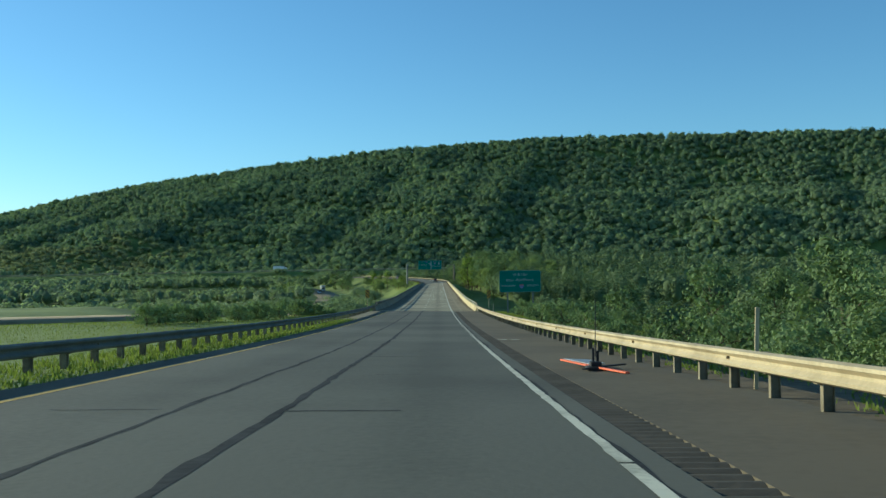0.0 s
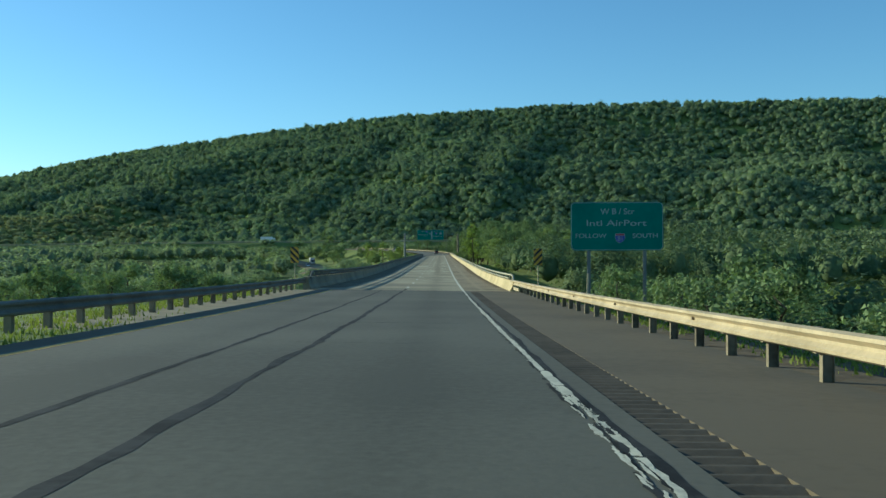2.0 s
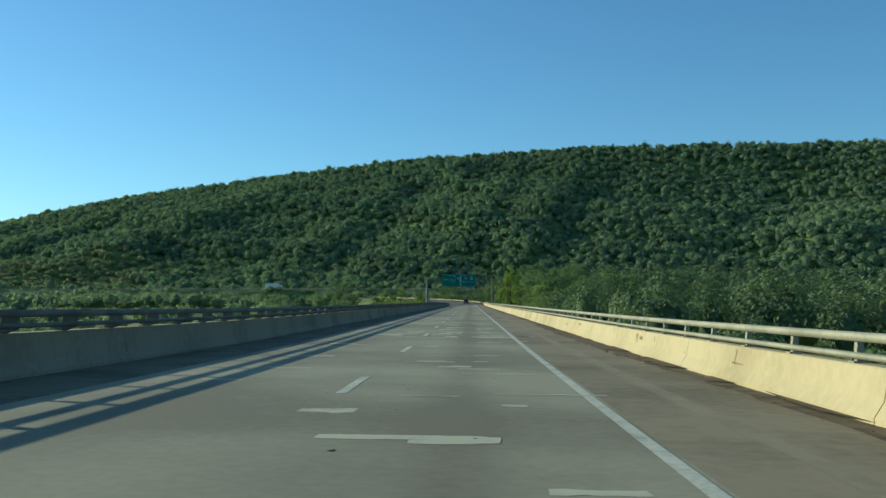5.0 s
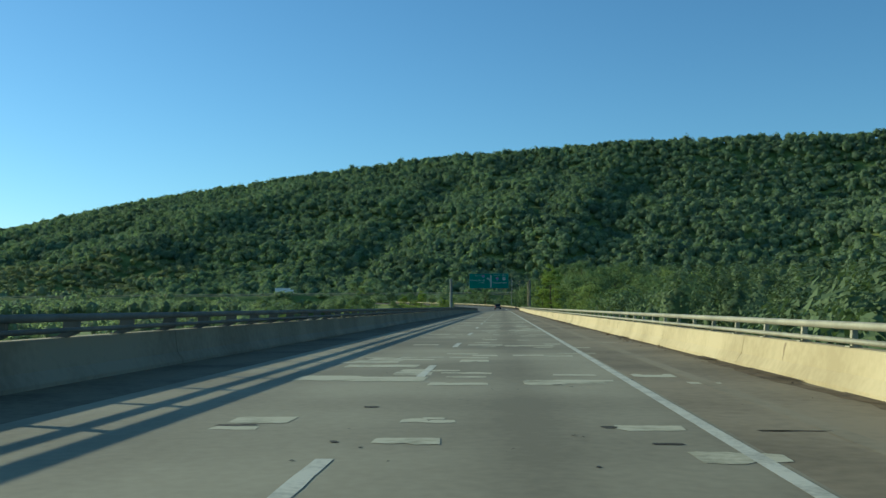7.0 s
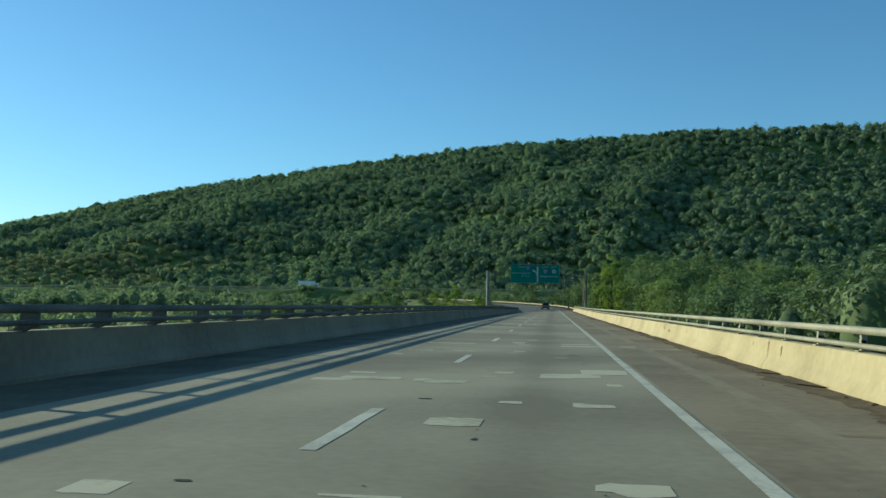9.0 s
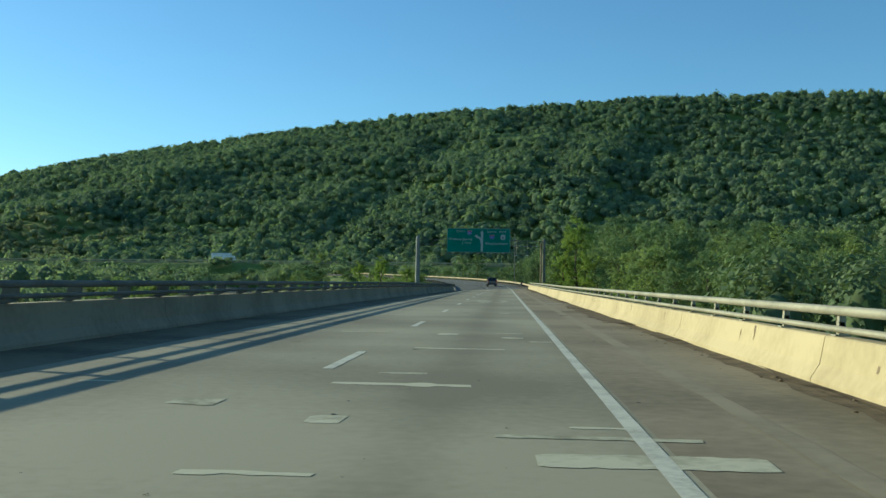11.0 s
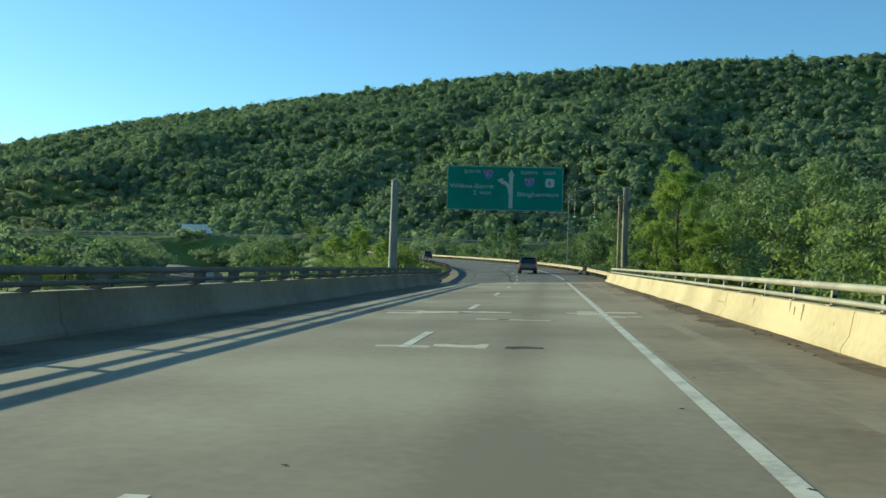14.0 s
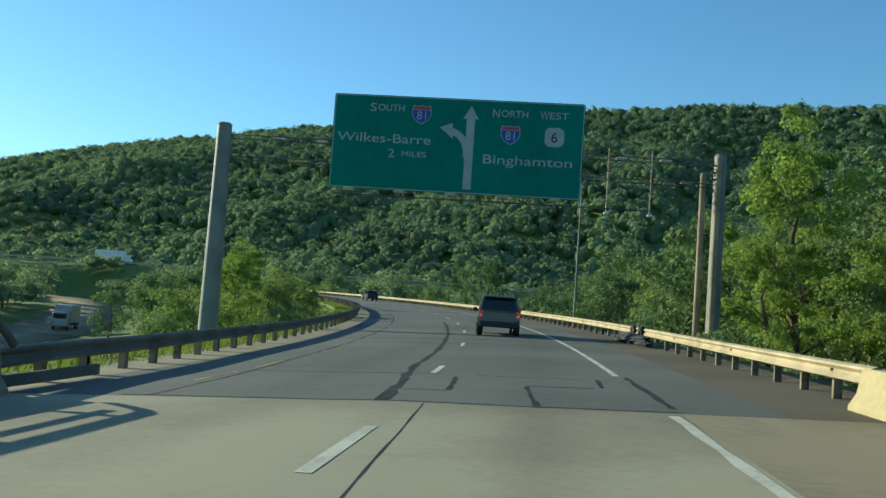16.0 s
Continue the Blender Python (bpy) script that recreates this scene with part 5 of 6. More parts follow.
for i, (dx, v) in enumerate(cur):
    nx, nz = ((1, 0), (0.95, 0.25), (0.75, 0.6), (0.45, 0.85), (0.25, 0.95))[i]
    row = [bm.verts.new((ax_ - 0.1 + dx - nx * 0.18, FY - 0.003, sv(v) - nz * 0.18)), bm.verts.new((ax_ - 0.1 + dx + nx * 0.18, FY - 0.003, sv(v) + nz * 0.18))]
    if prev:
        bm.faces.new((prev[0], prev[1], row[1], row[0]))
    prev = row
hx, hz = ax_ - 0.95, sv(0.345)
bm.faces.new([bm.verts.new((hx + a, FY - 0.006, hz + c)) for a, c in ((0.08, -0.40), (0.02, 0.42), (-0.62, 0.16))])
part("turn_arrow", bm, M_LEGEND, panel)
bm = bmesh.new()
for u in (0.08, 0.25, 0.42, 0.58, 0.75, 0.92):
    box(bm, (su(u), -0.72, SZ - 0.1), (0.10, 0.16, SH - 0.3))
part("sign_hanger", bm, M_POLE, gan)


def tapered_post(x, y, top, r0, r1, name="post", mat=M_POLE, z0=-8.0):
    bm = bmesh.new()
    rod(bm, (x, y, z0), (x, y, top), r0, r1, 24)
    o = part(name, bm, mat, gan, smooth=False)
    bm = bmesh.new()
    rod(bm, (x, y, top), (x, y, top + 0.12), r1 * 1.06, r1 * 0.8, 24)
    part("cap", bm, mat, o)
    return o


tapered_post(-17.26, 0, 10.3, 0.60, 0.38)
tapered_post(8.62, 0, 9.95, 0.38, 0.30)
tapered_post(8.06, 1.5, 9.2, 0.18, 0.15, mat=M_WOODPOLE)
pale = tapered_post(8.42, -0.7, 9.75, 0.17, 0.14, mat=M_WOODPOLE)
for z in (9.35, 9.0, 8.65):
    bm = bmesh.new()
    rod(bm, (8.36, -0.72, z), (8.06, -0.78, z + 0.05), 0.05, 0.035, 10)
    part("insulator", bm, M_TRIM, pale)
bm = bmesh.new()
for z in (8.68, 9.82):
    for y in (0.0, 1.3):
        rod(bm, (-17.2, y, z), (8.6, y, z - 0.13), 0.03, 0.03, 8)
part("truss_chord", bm, M_TRUSS, gan)
bm = bmesh.new()
n = 14
for i in range(n):
    x0, x1 = -17.0 + i * 24.8 / n, -17.0 + (i + 1) * 24.8 / n
    z0, z1 = (8.65, 9.78) if i % 2 else (9.78, 8.65)
    for y in (0.0, 1.3):
        rod(bm, (x0, y, z0), (x1, y, z1), 0.02, 0.02, 6)
    rod(bm, (x0, 0, z0), (x0, 1.3, z0), 0.03, 0.03, 6)
    rod(bm, (x0, 0, 9.78), (x1, 1.3, 9.78), 0.02, 0.025, 6)
part("truss_brace", bm, M_TRUSS, gan)
bm = bmesh.new()
for u in (0.1, 0.3, 0.5, 0.7, 0.9, 1.12, 1.24):
    rod(bm, (su(u), -0.7, SZ - SH / 2 - 0.3), (su(u), -2.0, SZ - SH / 2 - 0.25), 0.03, 0.03, 6)
rod(bm, (su(0.02), -0.75, SZ - SH / 2 - 0.3), (su(1.3), -0.75, SZ - SH / 2 - 0.3), 0.04, 0.04, 6)
part("light_arm", bm, M_TRUSS, gan)
for u in (0.1, 0.3, 0.5, 0.7, 0.9):
    bm = bmesh.new()
    box(bm, (su(u), -2.1, SZ - SH / 2 - 0.2), (0.5, 0.25, 0.16), 0.04)
    part("sign_lamp", bm, M_GALV, gan)
# white plates stand in for truss members that catch the sun
for x, z in ((-16.8, 9.85), (-14.4, 9.82), (-12.05, 9.79), (-13.2, 8.72), (3.74, 9.72), (5.98, 9.73), (2.7, 8.66), (4.9, 8.64), (7.1, 8.64)):
    bm = bmesh.new()
    box(bm, (x, 0.65, z), (0.58, 0.5, 0.05), 0.01)
    part("truss_bracket", bm, M_CARWHITE, gan)
for x, z in ((3.03, 10.05), (5.2, 10.05)):
    bm = bmesh.new()
    rod(bm, (x, -0.2, 6.8), (x, -0.2, z), 0.028, 0.028, 8)
    stem = part("lamp_stem", bm, M_GALV, gan)
    bm = bmesh.new()
    box(bm, (x + 0.02, -0.2, 6.74), (0.26, 0.22, 0.14), 0.04)
    part("lamp_head", bm, M_CARWHITE, stem, "small pale lamp")

# ---- poles ----
lamp = thing("lamp_pole", pose(3.0, 547, -3), "tall thin galvanised lighting pole beyond the guardrail", "lamp pole")
bm = bmesh.new()
rod(bm, (0, 0, 0), (0, 0, 15.6), 0.10, 0.06, 12)
part("mast", bm, M_POLE, lamp)
bm = bmesh.new()
pipe(bm, [(0, 0, 15.5), (-0.6, 0, 15.9), (-1.6, 0, 16.0)], 0.035)
part("arm", bm, M_GALV, lamp)
bm = bmesh.new()
box(bm, (-1.9, 0, 15.97), (0.7, 0.25, 0.14), 0.05)
part("lamp_head", bm, M_POLE, lamp)

# ---- fallen sign stand on the shoulder ----
stand = thing("sign_stand", Matrix.Translation(at_road(20.5, 3.5, 0.0)), "collapsed roadwork sign stand with orange legs and black base", "sign stand")
bm = bmesh.new()
box(bm, (0, 0, 0.05), (0.40, 0.46, 0.09), 0.02)
box(bm, (0, 0, 0.14), (0.24, 0.28, 0.11), 0.03)
part("rubber_base", bm, M_RUBBER, stand)
bm = bmesh.new()
box(bm, (-0.05, 0, 0.33), (0.05, 0.05, 0.32), 0.008)
box(bm, (0.05, 0.02, 0.30), (0.06, 0.05, 0.26), 0.008)
part("spring_mast", bm, M_RUBBER, stand)
bm = bmesh.new()
rod(bm, (0.0, 0.02, 0.3), (0.03, 0.06, 1.55), 0.012, 0.008, 8)
part("whip_rod", bm, M_RUBBER, stand)
for (x, y), w, mat in (((-0.50, 1.75), 0.10, M_ORANGE), ((0.45, -1.25), 0.10, M_ORANGE), ((0.75, 0.55), 0.09, M_RUBBER), ((-0.32, -0.42), 0.09, M_RUBBER)):
    bm = bmesh.new()
    ln = math.hypot(x, y)
    box(bm, (x / 2, y / 2, 0.075), (ln, w, 0.035), 0.008, Matrix.Rotation(math.atan2(y, x), 3, "Z"))
    part("leg", bm, mat, stand)
bm = bmesh.new()
lo = [bm.verts.new(v) for v in ((-0.47, 1.74, 0.096), (-0.02, 0.25, 0.096), (0.30, 0.55, 0.096), (0.12, 1.35, 0.096))]
hi = [bm.verts.new(v.co + Vector((0, 0, 0.012))) for v in lo]
bm.faces.new(hi[::-1])
bm.faces.new(lo)
for i in range(4):
    bm.faces.new((lo[i], hi[i], hi[(i + 1) % 4], lo[(i + 1) % 4]))
part("fallen_panel", bm, M_SIGNBACK, stand, "grey back of the fallen sign panel")

# dark wreckage pushed under the guardrail on the bend
pile = thing("debris_pile", Matrix.Translation(at_road(508.5, 4.78, 0.0)) @ pose(0, 0, 0, 0, 0, road_turn(508.5)), "dark crumpled plastic wreckage lying under the guardrail", "debris")
rng = random.Random(61)
for name, c, size in (("crumpled_sheet", (0.0, 0.3, 0.20), (0.40, 3.5, 0.25)), ("torn_piece", (-0.15, -3.3, 0.09), (0.2, 0.7, 0.10)), ("bent_strip", (0.05, 2.4, 0.30), (0.10, 1.1, 0.08)), ("upright_shard", (0.0, -1.6, 0.52), (0.12, 0.22, 0.26)), ("upright_shard", (0.0, 0.2, 0.50), (0.12, 0.26, 0.26))):
    bm = bmesh.new()
    bmesh.ops.create_icosphere(bm, subdivisions=3, radius=1.0)
    for v in bm.verts:
        k = 1 + rng.uniform(-0.22, 0.22)
        v.co = Vector((c[0] + v.co.x * size[0] * k, c[1] + v.co.y * size[1] * k, max(0.0, c[2] + v.co.z * size[2] * k)))
    part(name, bm, M_RUBBER, pile)

# debris along the sunny parapet
rng = np.random.default_rng(8)
vs, fs = [], []
for i in range(700):
    s, u = rng.uniform(130, 470), 4.55 - abs(rng.normal(0, 0.35))
    r = rng.uniform(0.012, 0.05) if i % 9 else rng.uniform(0.04, 0.08)
    p = on_road(s, u, 0.0)
    k = len(vs)
    q = rng.normal(0, 1, (6, 3)) * 0.25 + [(1, 0, 0), (-1, 0, 0), (0, 1.4, 0), (0, -1.4, 0), (0, 0, 0.4), (0, 0, -0.3)]
    vs += list(p + q * r)
    fs += [(k + a, k + c, k + d) for a, c, d in ((0, 2, 4), (2, 1, 4), (1, 3, 4), (3, 0, 4), (2, 0, 5), (1, 2, 5), (3, 1, 5), (0, 3, 5))]
tagged(arrays("gravel", vs, fs, M_DIRT), "loose dirt and grit along the foot of the parapet", "gravel", kind="stuff")
vs, fs = [], []
for i in range(90):
    s = rng.uniform(140, 470)
    k = len(vs)
    w, ln = rng.uniform(0.1, 0.5), rng.uniform(0.8, 4.5)
    pts = [(s, 4.6), (s + ln * 0.3, 4.6 - w), (s + ln * 0.7, 4.6 - w * 0.8), (s + ln, 4.6)]
    vs += [on_road(a, c, 0.006 + 0.0003 * i) for a, c in pts]
    fs.append((k, k + 1, k + 2, k + 3))
tagged(arrays("dirt_drift", vs, fs, M_DIRT), "thin drifts of brown dirt on the bridge shoulder", "dirt", kind="stuff")


# ---- vehicles ----
def wheel(parent, x, y, r=0.36, w=0.24):
    bm = bmesh.new()
    for x0, x1, a, c in ((-w / 2, -w / 2 + 0.03, r * 0.93, r), (-w / 2 + 0.03, w / 2 - 0.03, r, r), (w / 2 - 0.03, w / 2, r, r * 0.93)):
        rod(bm, (x + x0, y, r), (x + x1, y, r), a, c, 24)
    t = part("wheel", bm, M_RUBBER, parent)
    bm = bmesh.new()
    rod(bm, (x - w / 2 - 0.012, y, r), (x + w / 2 + 0.012, y, r), r * 0.6, r * 0.6, 16)
    part("rim", bm, M_CHROME, t)


def loft(bm, rows):
    """Rings of (y, [(half width, z), ...]) joined into a closed symmetric hull."""
    rings = []
    for y, pts in rows:
        ring = [(w, z) for w, z in pts] + [(-w, z) for w, z in pts[::-1]]
        rings.append([bm.verts.new((w, y, z)) for w, z in ring])
    k = len(rings[0])
    for a, c in zip(rings[:-1], rings[1:]):
        for i in range(k):
            bm.faces.new((a[i], a[(i + 1) % k], c[(i + 1) % k], c[i]))
    bm.faces.new(rings[0][::-1])
    bm.faces.new(rings[-1])


def suv(m, paint, label, h=1.76):
    th = thing("suv", m, label, "car", "cars on the road")
    z0, belt, roof = 0.34, h * 0.60, h
    def hull(y, w, zt):
        return (y, [(w * 0.90, z0), (w, z0 + 0.16), (w * 1.01, z0 + 0.42), (w * 0.985, zt - 0.05), (w * 0.93, zt)])
    bm = bmesh.new()
    loft(bm, [hull(-2.28, 0.80, belt - 0.06), hull(-2.20, 0.90, belt), hull(-1.3, 0.93, belt + 0.01), hull(0.6, 0.93, belt - 0.02), hull(1.2, 0.92, belt - 0.10), hull(2.0, 0.88, belt - 0.22), hull(2.28, 0.74, belt - 0.36)])
    body = part("body", bm, paint, th)
    bm = bmesh.new()
    loft(bm, [(-2.16, [(0.86, belt - 0.02), (0.84, belt + 0.03)]), (-1.86, [(0.85, belt - 0.02), (0.70, roof - 0.10)]), (-1.70, [(0.85, belt - 0.02), (0.685, roof - 0.05)]), (0.1, [(0.85, belt - 0.02), (0.70, roof - 0.05)]), (0.95, [(0.84, belt - 0.06), (0.80, belt + 0.03)])])
    part("window_glass", bm, M_GLASS, th, "dark tinted glass all round")
    bm = bmesh.new()
    loft(bm, [(-1.98, [(0.66, roof - 0.09), (0.60, roof - 0.06)]), (-1.80, [(0.70, roof - 0.08), (0.62, roof - 0.01)]), (-0.6, [(0.71, roof - 0.07), (0.62, roof + 0.0)]), (0.15, [(0.70, roof - 0.08), (0.60, roof - 0.03)])])
    part("roof", bm, paint, th)
    for sx in (-1, 1):
        for a, c in (((0.845, -2.13, belt - 0.02), (0.69, -1.84, roof - 0.07)), ((0.86, -0.95, belt), (0.70, -0.85, roof - 0.05)), ((0.86, 0.05, belt), (0.70, 0.0, roof - 0.05)), ((0.82, 0.95, belt - 0.05), (0.70, 0.12, roof - 0.06))):
            bm = bmesh.new()
            rod(bm, (a[0] * sx, a[1], a[2]), (c[0] * sx, c[1], c[2]), 0.055, 0.045, 8)
            part("pillar", bm, paint, th)
        bm = bmesh.new()
        box(bm, (sx * 0.80, -2.20, belt - 0.17), (0.17, 0.16, 0.36), 0.03)
        tl = part("tail_lamp", bm, M_TAIL, th, "red tail lamp")
        bm = bmesh.new()
        box(bm, (sx * 0.80, -2.285, belt - 0.20), (0.10, 0.02, 0.09), 0.006)
        part("reversing_lens", bm, M_CHROME, tl)
        bm = bmesh.new()
        box(bm, (sx * 1.03, 0.72, belt + 0.05), (0.20, 0.12, 0.17), 0.04)
        box(bm, (sx * 0.93, 0.74, belt - 0.01), (0.12, 0.05, 0.05))
        part("wing_mirror", bm, M_TRIM, th)
        bm = bmesh.new()
        pipe(bm, [(sx * 0.60, -1.75, roof), (sx * 0.60, -1.65, roof + 0.055), (sx * 0.60, 0.0, roof + 0.05), (sx * 0.59, 0.1, roof - 0.01)], 0.022)
        part("roof_rail", bm, M_TRIM, th)
        for y in (-1.38, 1.38):
            wheel(th, sx * 0.80, y)
            bm = bmesh.new()
            rod(bm, (sx * 0.72, y, 0.38), (sx * 0.945, y, 0.38), 0.43, 0.43, 20)
            part("wheel_arch", bm, M_TRIM, th)
    bm = bmesh.new()
    box(bm, (0, -2.27, z0 + 0.13), (1.70, 0.16, 0.26), 0.05)
    part("bumper", bm, M_TRIM, th)
    bm = bmesh.new()
    box(bm, (0, -2.25, belt - 0.10), (0.62, 0.05, 0.05), 0.012)
    part("tailgate_trim", bm, M_CHROME, th)
    bm = bmesh.new()
    box(bm, (0, -2.268, belt - 0.28), (0.32, 0.02, 0.16), 0.006)
    part("plate_bar", bm, M_LEGEND, th)
    bm = bmesh.new()
    box(bm, (0, -1.93, roof - 0.06), (1.1, 0.22, 0.04), 0.015)
    part("spoiler", bm, paint, th)
    bm = bmesh.new()
    rod(bm, (0.45, -2.3, 0.30), (0.45, -1.9, 0.30), 0.035, 0.035, 10)
    part("exhaust", bm, M_CHROME, th)
    return th


def on_lane(s, u):
    return Matrix.Translation(at_road(s, u, 0.003)) @ pose(0, 0, 0, 0, 0, road_turn(s))


suv(on_lane(513.0, -0.75), M_CARPAINT, "grey suv driving away in the outer lane with red tail lamps")
suv(on_lane(622.0, 0.2), M_CARDARK, "dark car driving away round the bend", 1.6)


def lorry(m, label, ln=11.0, paint=M_CARWHITE):
    th = thing("lorry", m, label, "truck", "trucks in the valley")
    bm = bmesh.new()
    box(bm, (0, -0.6, 2.55), (2.55, ln - 2.6, 2.8), 0.05)
    part("cargo_box", bm, paint, th)
    bm = bmesh.new()
    box(bm, (0, ln / 2 - 0.8, 1.7), (2.4, 1.9, 2.4), 0.25)
    part("cab", bm, paint, th)
    bm = bmesh.new()
    box(bm, (0, ln / 2 + 0.13, 2.2), (2.0, 0.06, 0.8), 0.02)
    part("windscreen", bm, M_GLASS, th)
    bm = bmesh.new()
    box(bm, (0, 0, 0.85), (1.1, ln - 1, 0.4), 0.03)
    part("chassis", bm, M_TRIM, th)
    for y in (-ln / 2 + 1.2, -ln / 2 + 2.4, ln / 2 - 0.9):
        for sx in (-1, 1):
            wheel(th, sx * 1.05, y, 0.5, 0.32)
    return th


def along(line, side, x_at, off, flip):
    i = int(np.argmin(abs(line[:, 0] - x_at)))
    d = line[i + 1] - line[i - 1]
    p = line[i] + side[i] * off
    return Matrix.Translation(p + (0, 0, 0.055)) @ pose(0, 0, 0, 0, 0, math.degrees(math.atan2(-d[0], d[1])) + (180 if flip else 0))


lorry(along(FAR, far_side, -125, 2.5, False), "white box truck on the distant highway")
i0 = int(np.argmin(np.hypot(LOWER[:, 0] + 78, LOWER[:, 1] - 619)))
d0 = LOWER[i0 + 1] - LOWER[i0 - 1]
yaw0 = math.degrees(math.atan2(-d0[0], d0[1]))
lorry(Matrix.Translation(LOWER[i0] + low_side[i0] * 2.5 + (0, 0, 0.055)) @ pose(0, 0, 0, 0, 0, yaw0 + 180), "pale grey truck coming along the lower carriageway", 9.0, M_SIGNBACK)
i1 = i0 - 4
suv(Matrix.Translation(LOWER[i1] + low_side[i1] * -2.4 + (0, 0, 0.055)) @ pose(0, 0, 0, 0, 0, yaw0 + 180), M_CARWHITE, "white car on the lower carriageway", 1.6)


# ---- woods ----
def sphere_points(rng, n):
    p = rng.normal(0, 1, (n, 3))
    return p / np.linalg.norm(p, axis=1)[:, None]


ICO = np.array([(0, 0, 1), *[(0.894 * math.cos(a), 0.894 * math.sin(a), 0.447) for a in np.arange(5) * 1.2566], *[(0.894 * math.cos(a + 0.628), 0.894 * math.sin(a + 0.628), -0.447) for a in np.arange(5) * 1.2566], (0, 0, -1)])
ICO_F = np.array([(0, 1 + i, 1 + (i + 1) % 5) for i in range(5)] + [(1 + i, 6 + i, 1 + (i + 1) % 5) for i in range(5)] + [(1 + (i + 1) % 5, 6 + i, 6 + (i + 1) % 5) for i in range(5)] + [(11, 6 + (i + 1) % 5, 6 + i) for i in range(5)])


def leaf_clumps(rng, centre, normal, size, jitter):
    """Ragged three-cornered clumps at centres, facing about their normals."""
    n = len(centre)
    normal = normal + rng.normal(0, jitter, (n, 3))
    normal /= np.linalg.norm(normal, axis=1)[:, None] + 1e-9
    a = np.cross(normal, rng.normal(0, 1, (n, 3)))
    a /= np.linalg.norm(a, axis=1)[:, None] + 1e-9
    c = np.cross(normal, a)
    out = []
    for k in range(3):
        t = 2.094 * k + rng.uniform(-0.45, 0.45, (n, 1))
        out.append(centre + (a * np.cos(t) + c * np.sin(t)) * size[:, None] * rng.uniform(0.6, 1.2, (n, 1)))
    return np.stack(out, 1).reshape(-1, 3)


def wood(name, places, radius, height, cards, card, material, label, seed, lobes=8, inner=0.70, jitter=0.42, spread=0.60):
    """Many crowns as one mass: an uneven core each, wrapped in leaf clumps gathered on several lobes."""
    rng = np.random.default_rng(seed)
    n = len(places)
    r3 = np.stack([radius, radius, height * 0.42], -1)
    mid = places + np.stack([0 * radius, 0 * radius, height * 0.56], -1)
    core = mid[:, None] + ICO[None] * r3[:, None] * rng.uniform(0.8, 1.2, (n, 12, 1)) * inner
    tri = (ICO_F[None] + np.arange(n)[:, None, None] * 12).reshape(-1, 3)
    ob = arrays(name, core.reshape(-1, 3), tri, material, smooth=True)
    tagged(ob, label + ", inner masses", "woods", kind="stuff")
    lob = sphere_points(rng, n * lobes).reshape(n, lobes, 3)
    lob[..., 2] = lob[..., 2] * 0.7 + 0.3
    lob *= rng.uniform(0.75, 1.2, (n, lobes, 1))
    which = rng.integers(0, lobes, (n, cards))
    pick = np.take_along_axis(lob, which[..., None], 1)
    way = sphere_points(rng, n * cards).reshape(n, cards, 3)
    way[..., 2] = np.abs(way[..., 2]) * 0.95 - 0.25
    pos = pick * spread + way * (1.05 - spread)
    pos *= rng.uniform(0.85, 1.1, (n, cards, 1))
    centre = (mid[:, None] + pos * r3[:, None]).reshape(-1, 3)
    nor = (way * 0.8 + pick * 0.6 + (0, 0, 0.35)).reshape(-1, 3)
    size = (card * np.repeat(np.sqrt(radius / radius.mean()), cards) * rng.uniform(0.55, 1.25, n * cards))
    v = leaf_clumps(rng, centre, nor, size, jitter)
    ob = arrays(name, v, np.arange(len(v)).reshape(-1, 3), material)
    return tagged(ob, label, "woods", kind="stuff")


def scatter(rng, x0, x1, y0, y1, step):
    xs, ys = np.meshgrid(np.arange(x0, x1, step), np.arange(y0, y1, step), indexing="ij")
    x, y = xs.ravel() + rng.uniform(-0.5, 0.5, xs.size) * step, ys.ravel() + rng.uniform(-0.5, 0.5, xs.size) * step
    return x, y


def clear_of_roads(x, y, low, far, main):
    keep = (nearest(x, y, LOWER)[0] > low) & (nearest(x, y, FAR)[0] > far)
    line = on_road(np.linspace(-60, 700, 260), -1.6)
    return keep & (nearest(x, y, line)[0] > np.where(y > 610, 14, main))


rng = np.random.default_rng(31)
x, y = scatter(rng, -770, 680, 620, 1420, 7.8)
yr, zr = ridge(x)
keep = (y > yr - 455) & (y < yr + np.where(x < -560, 140, 22)) & clear_of_roads(x, y, 10, 10, 18)
gap = np.sin(x * 0.03 + 1.3) * np.sin(y * 0.041) + rng.uniform(-0.6, 0.6, len(x)) > -1.15
# thinner scrub with bare ground on the lower slope towards the ridge's end
slope = (y - (yr - 455)) / 455
scrubby = soft((-215 - x) / 70) * soft((0.40 - slope) / 0.16) + 0.35 * np.sin(x * 0.031 + 0.7) * np.sin(y * 0.043) + rng.uniform(-0.18, 0.18, len(x)) > 0.55
x, y, scrubby = x[keep & gap], y[keep & gap], scrubby[keep & gap]
z = ground_height(x, y)
big = ~scrubby
h = rng.uniform(10.8, 15.0, len(x)) * (1 + 0.16 * (rng.random(len(x)) < 0.08))
rad = rng.uniform(3.8, 7.4, len(x))
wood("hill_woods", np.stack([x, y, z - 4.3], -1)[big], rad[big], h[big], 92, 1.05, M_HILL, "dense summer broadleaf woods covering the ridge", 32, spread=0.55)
few = scrubby & (rng.random(len(x)) < 0.93)
wood("hillside_scrub", np.stack([x, y, z - 1.6], -1)[few], rad[few] * 0.78, h[few] * rng.uniform(0.38, 0.75, few.sum()), 70, 0.9, M_SCRUB, "pale olive scrub and small trees on the lower slope", 37)

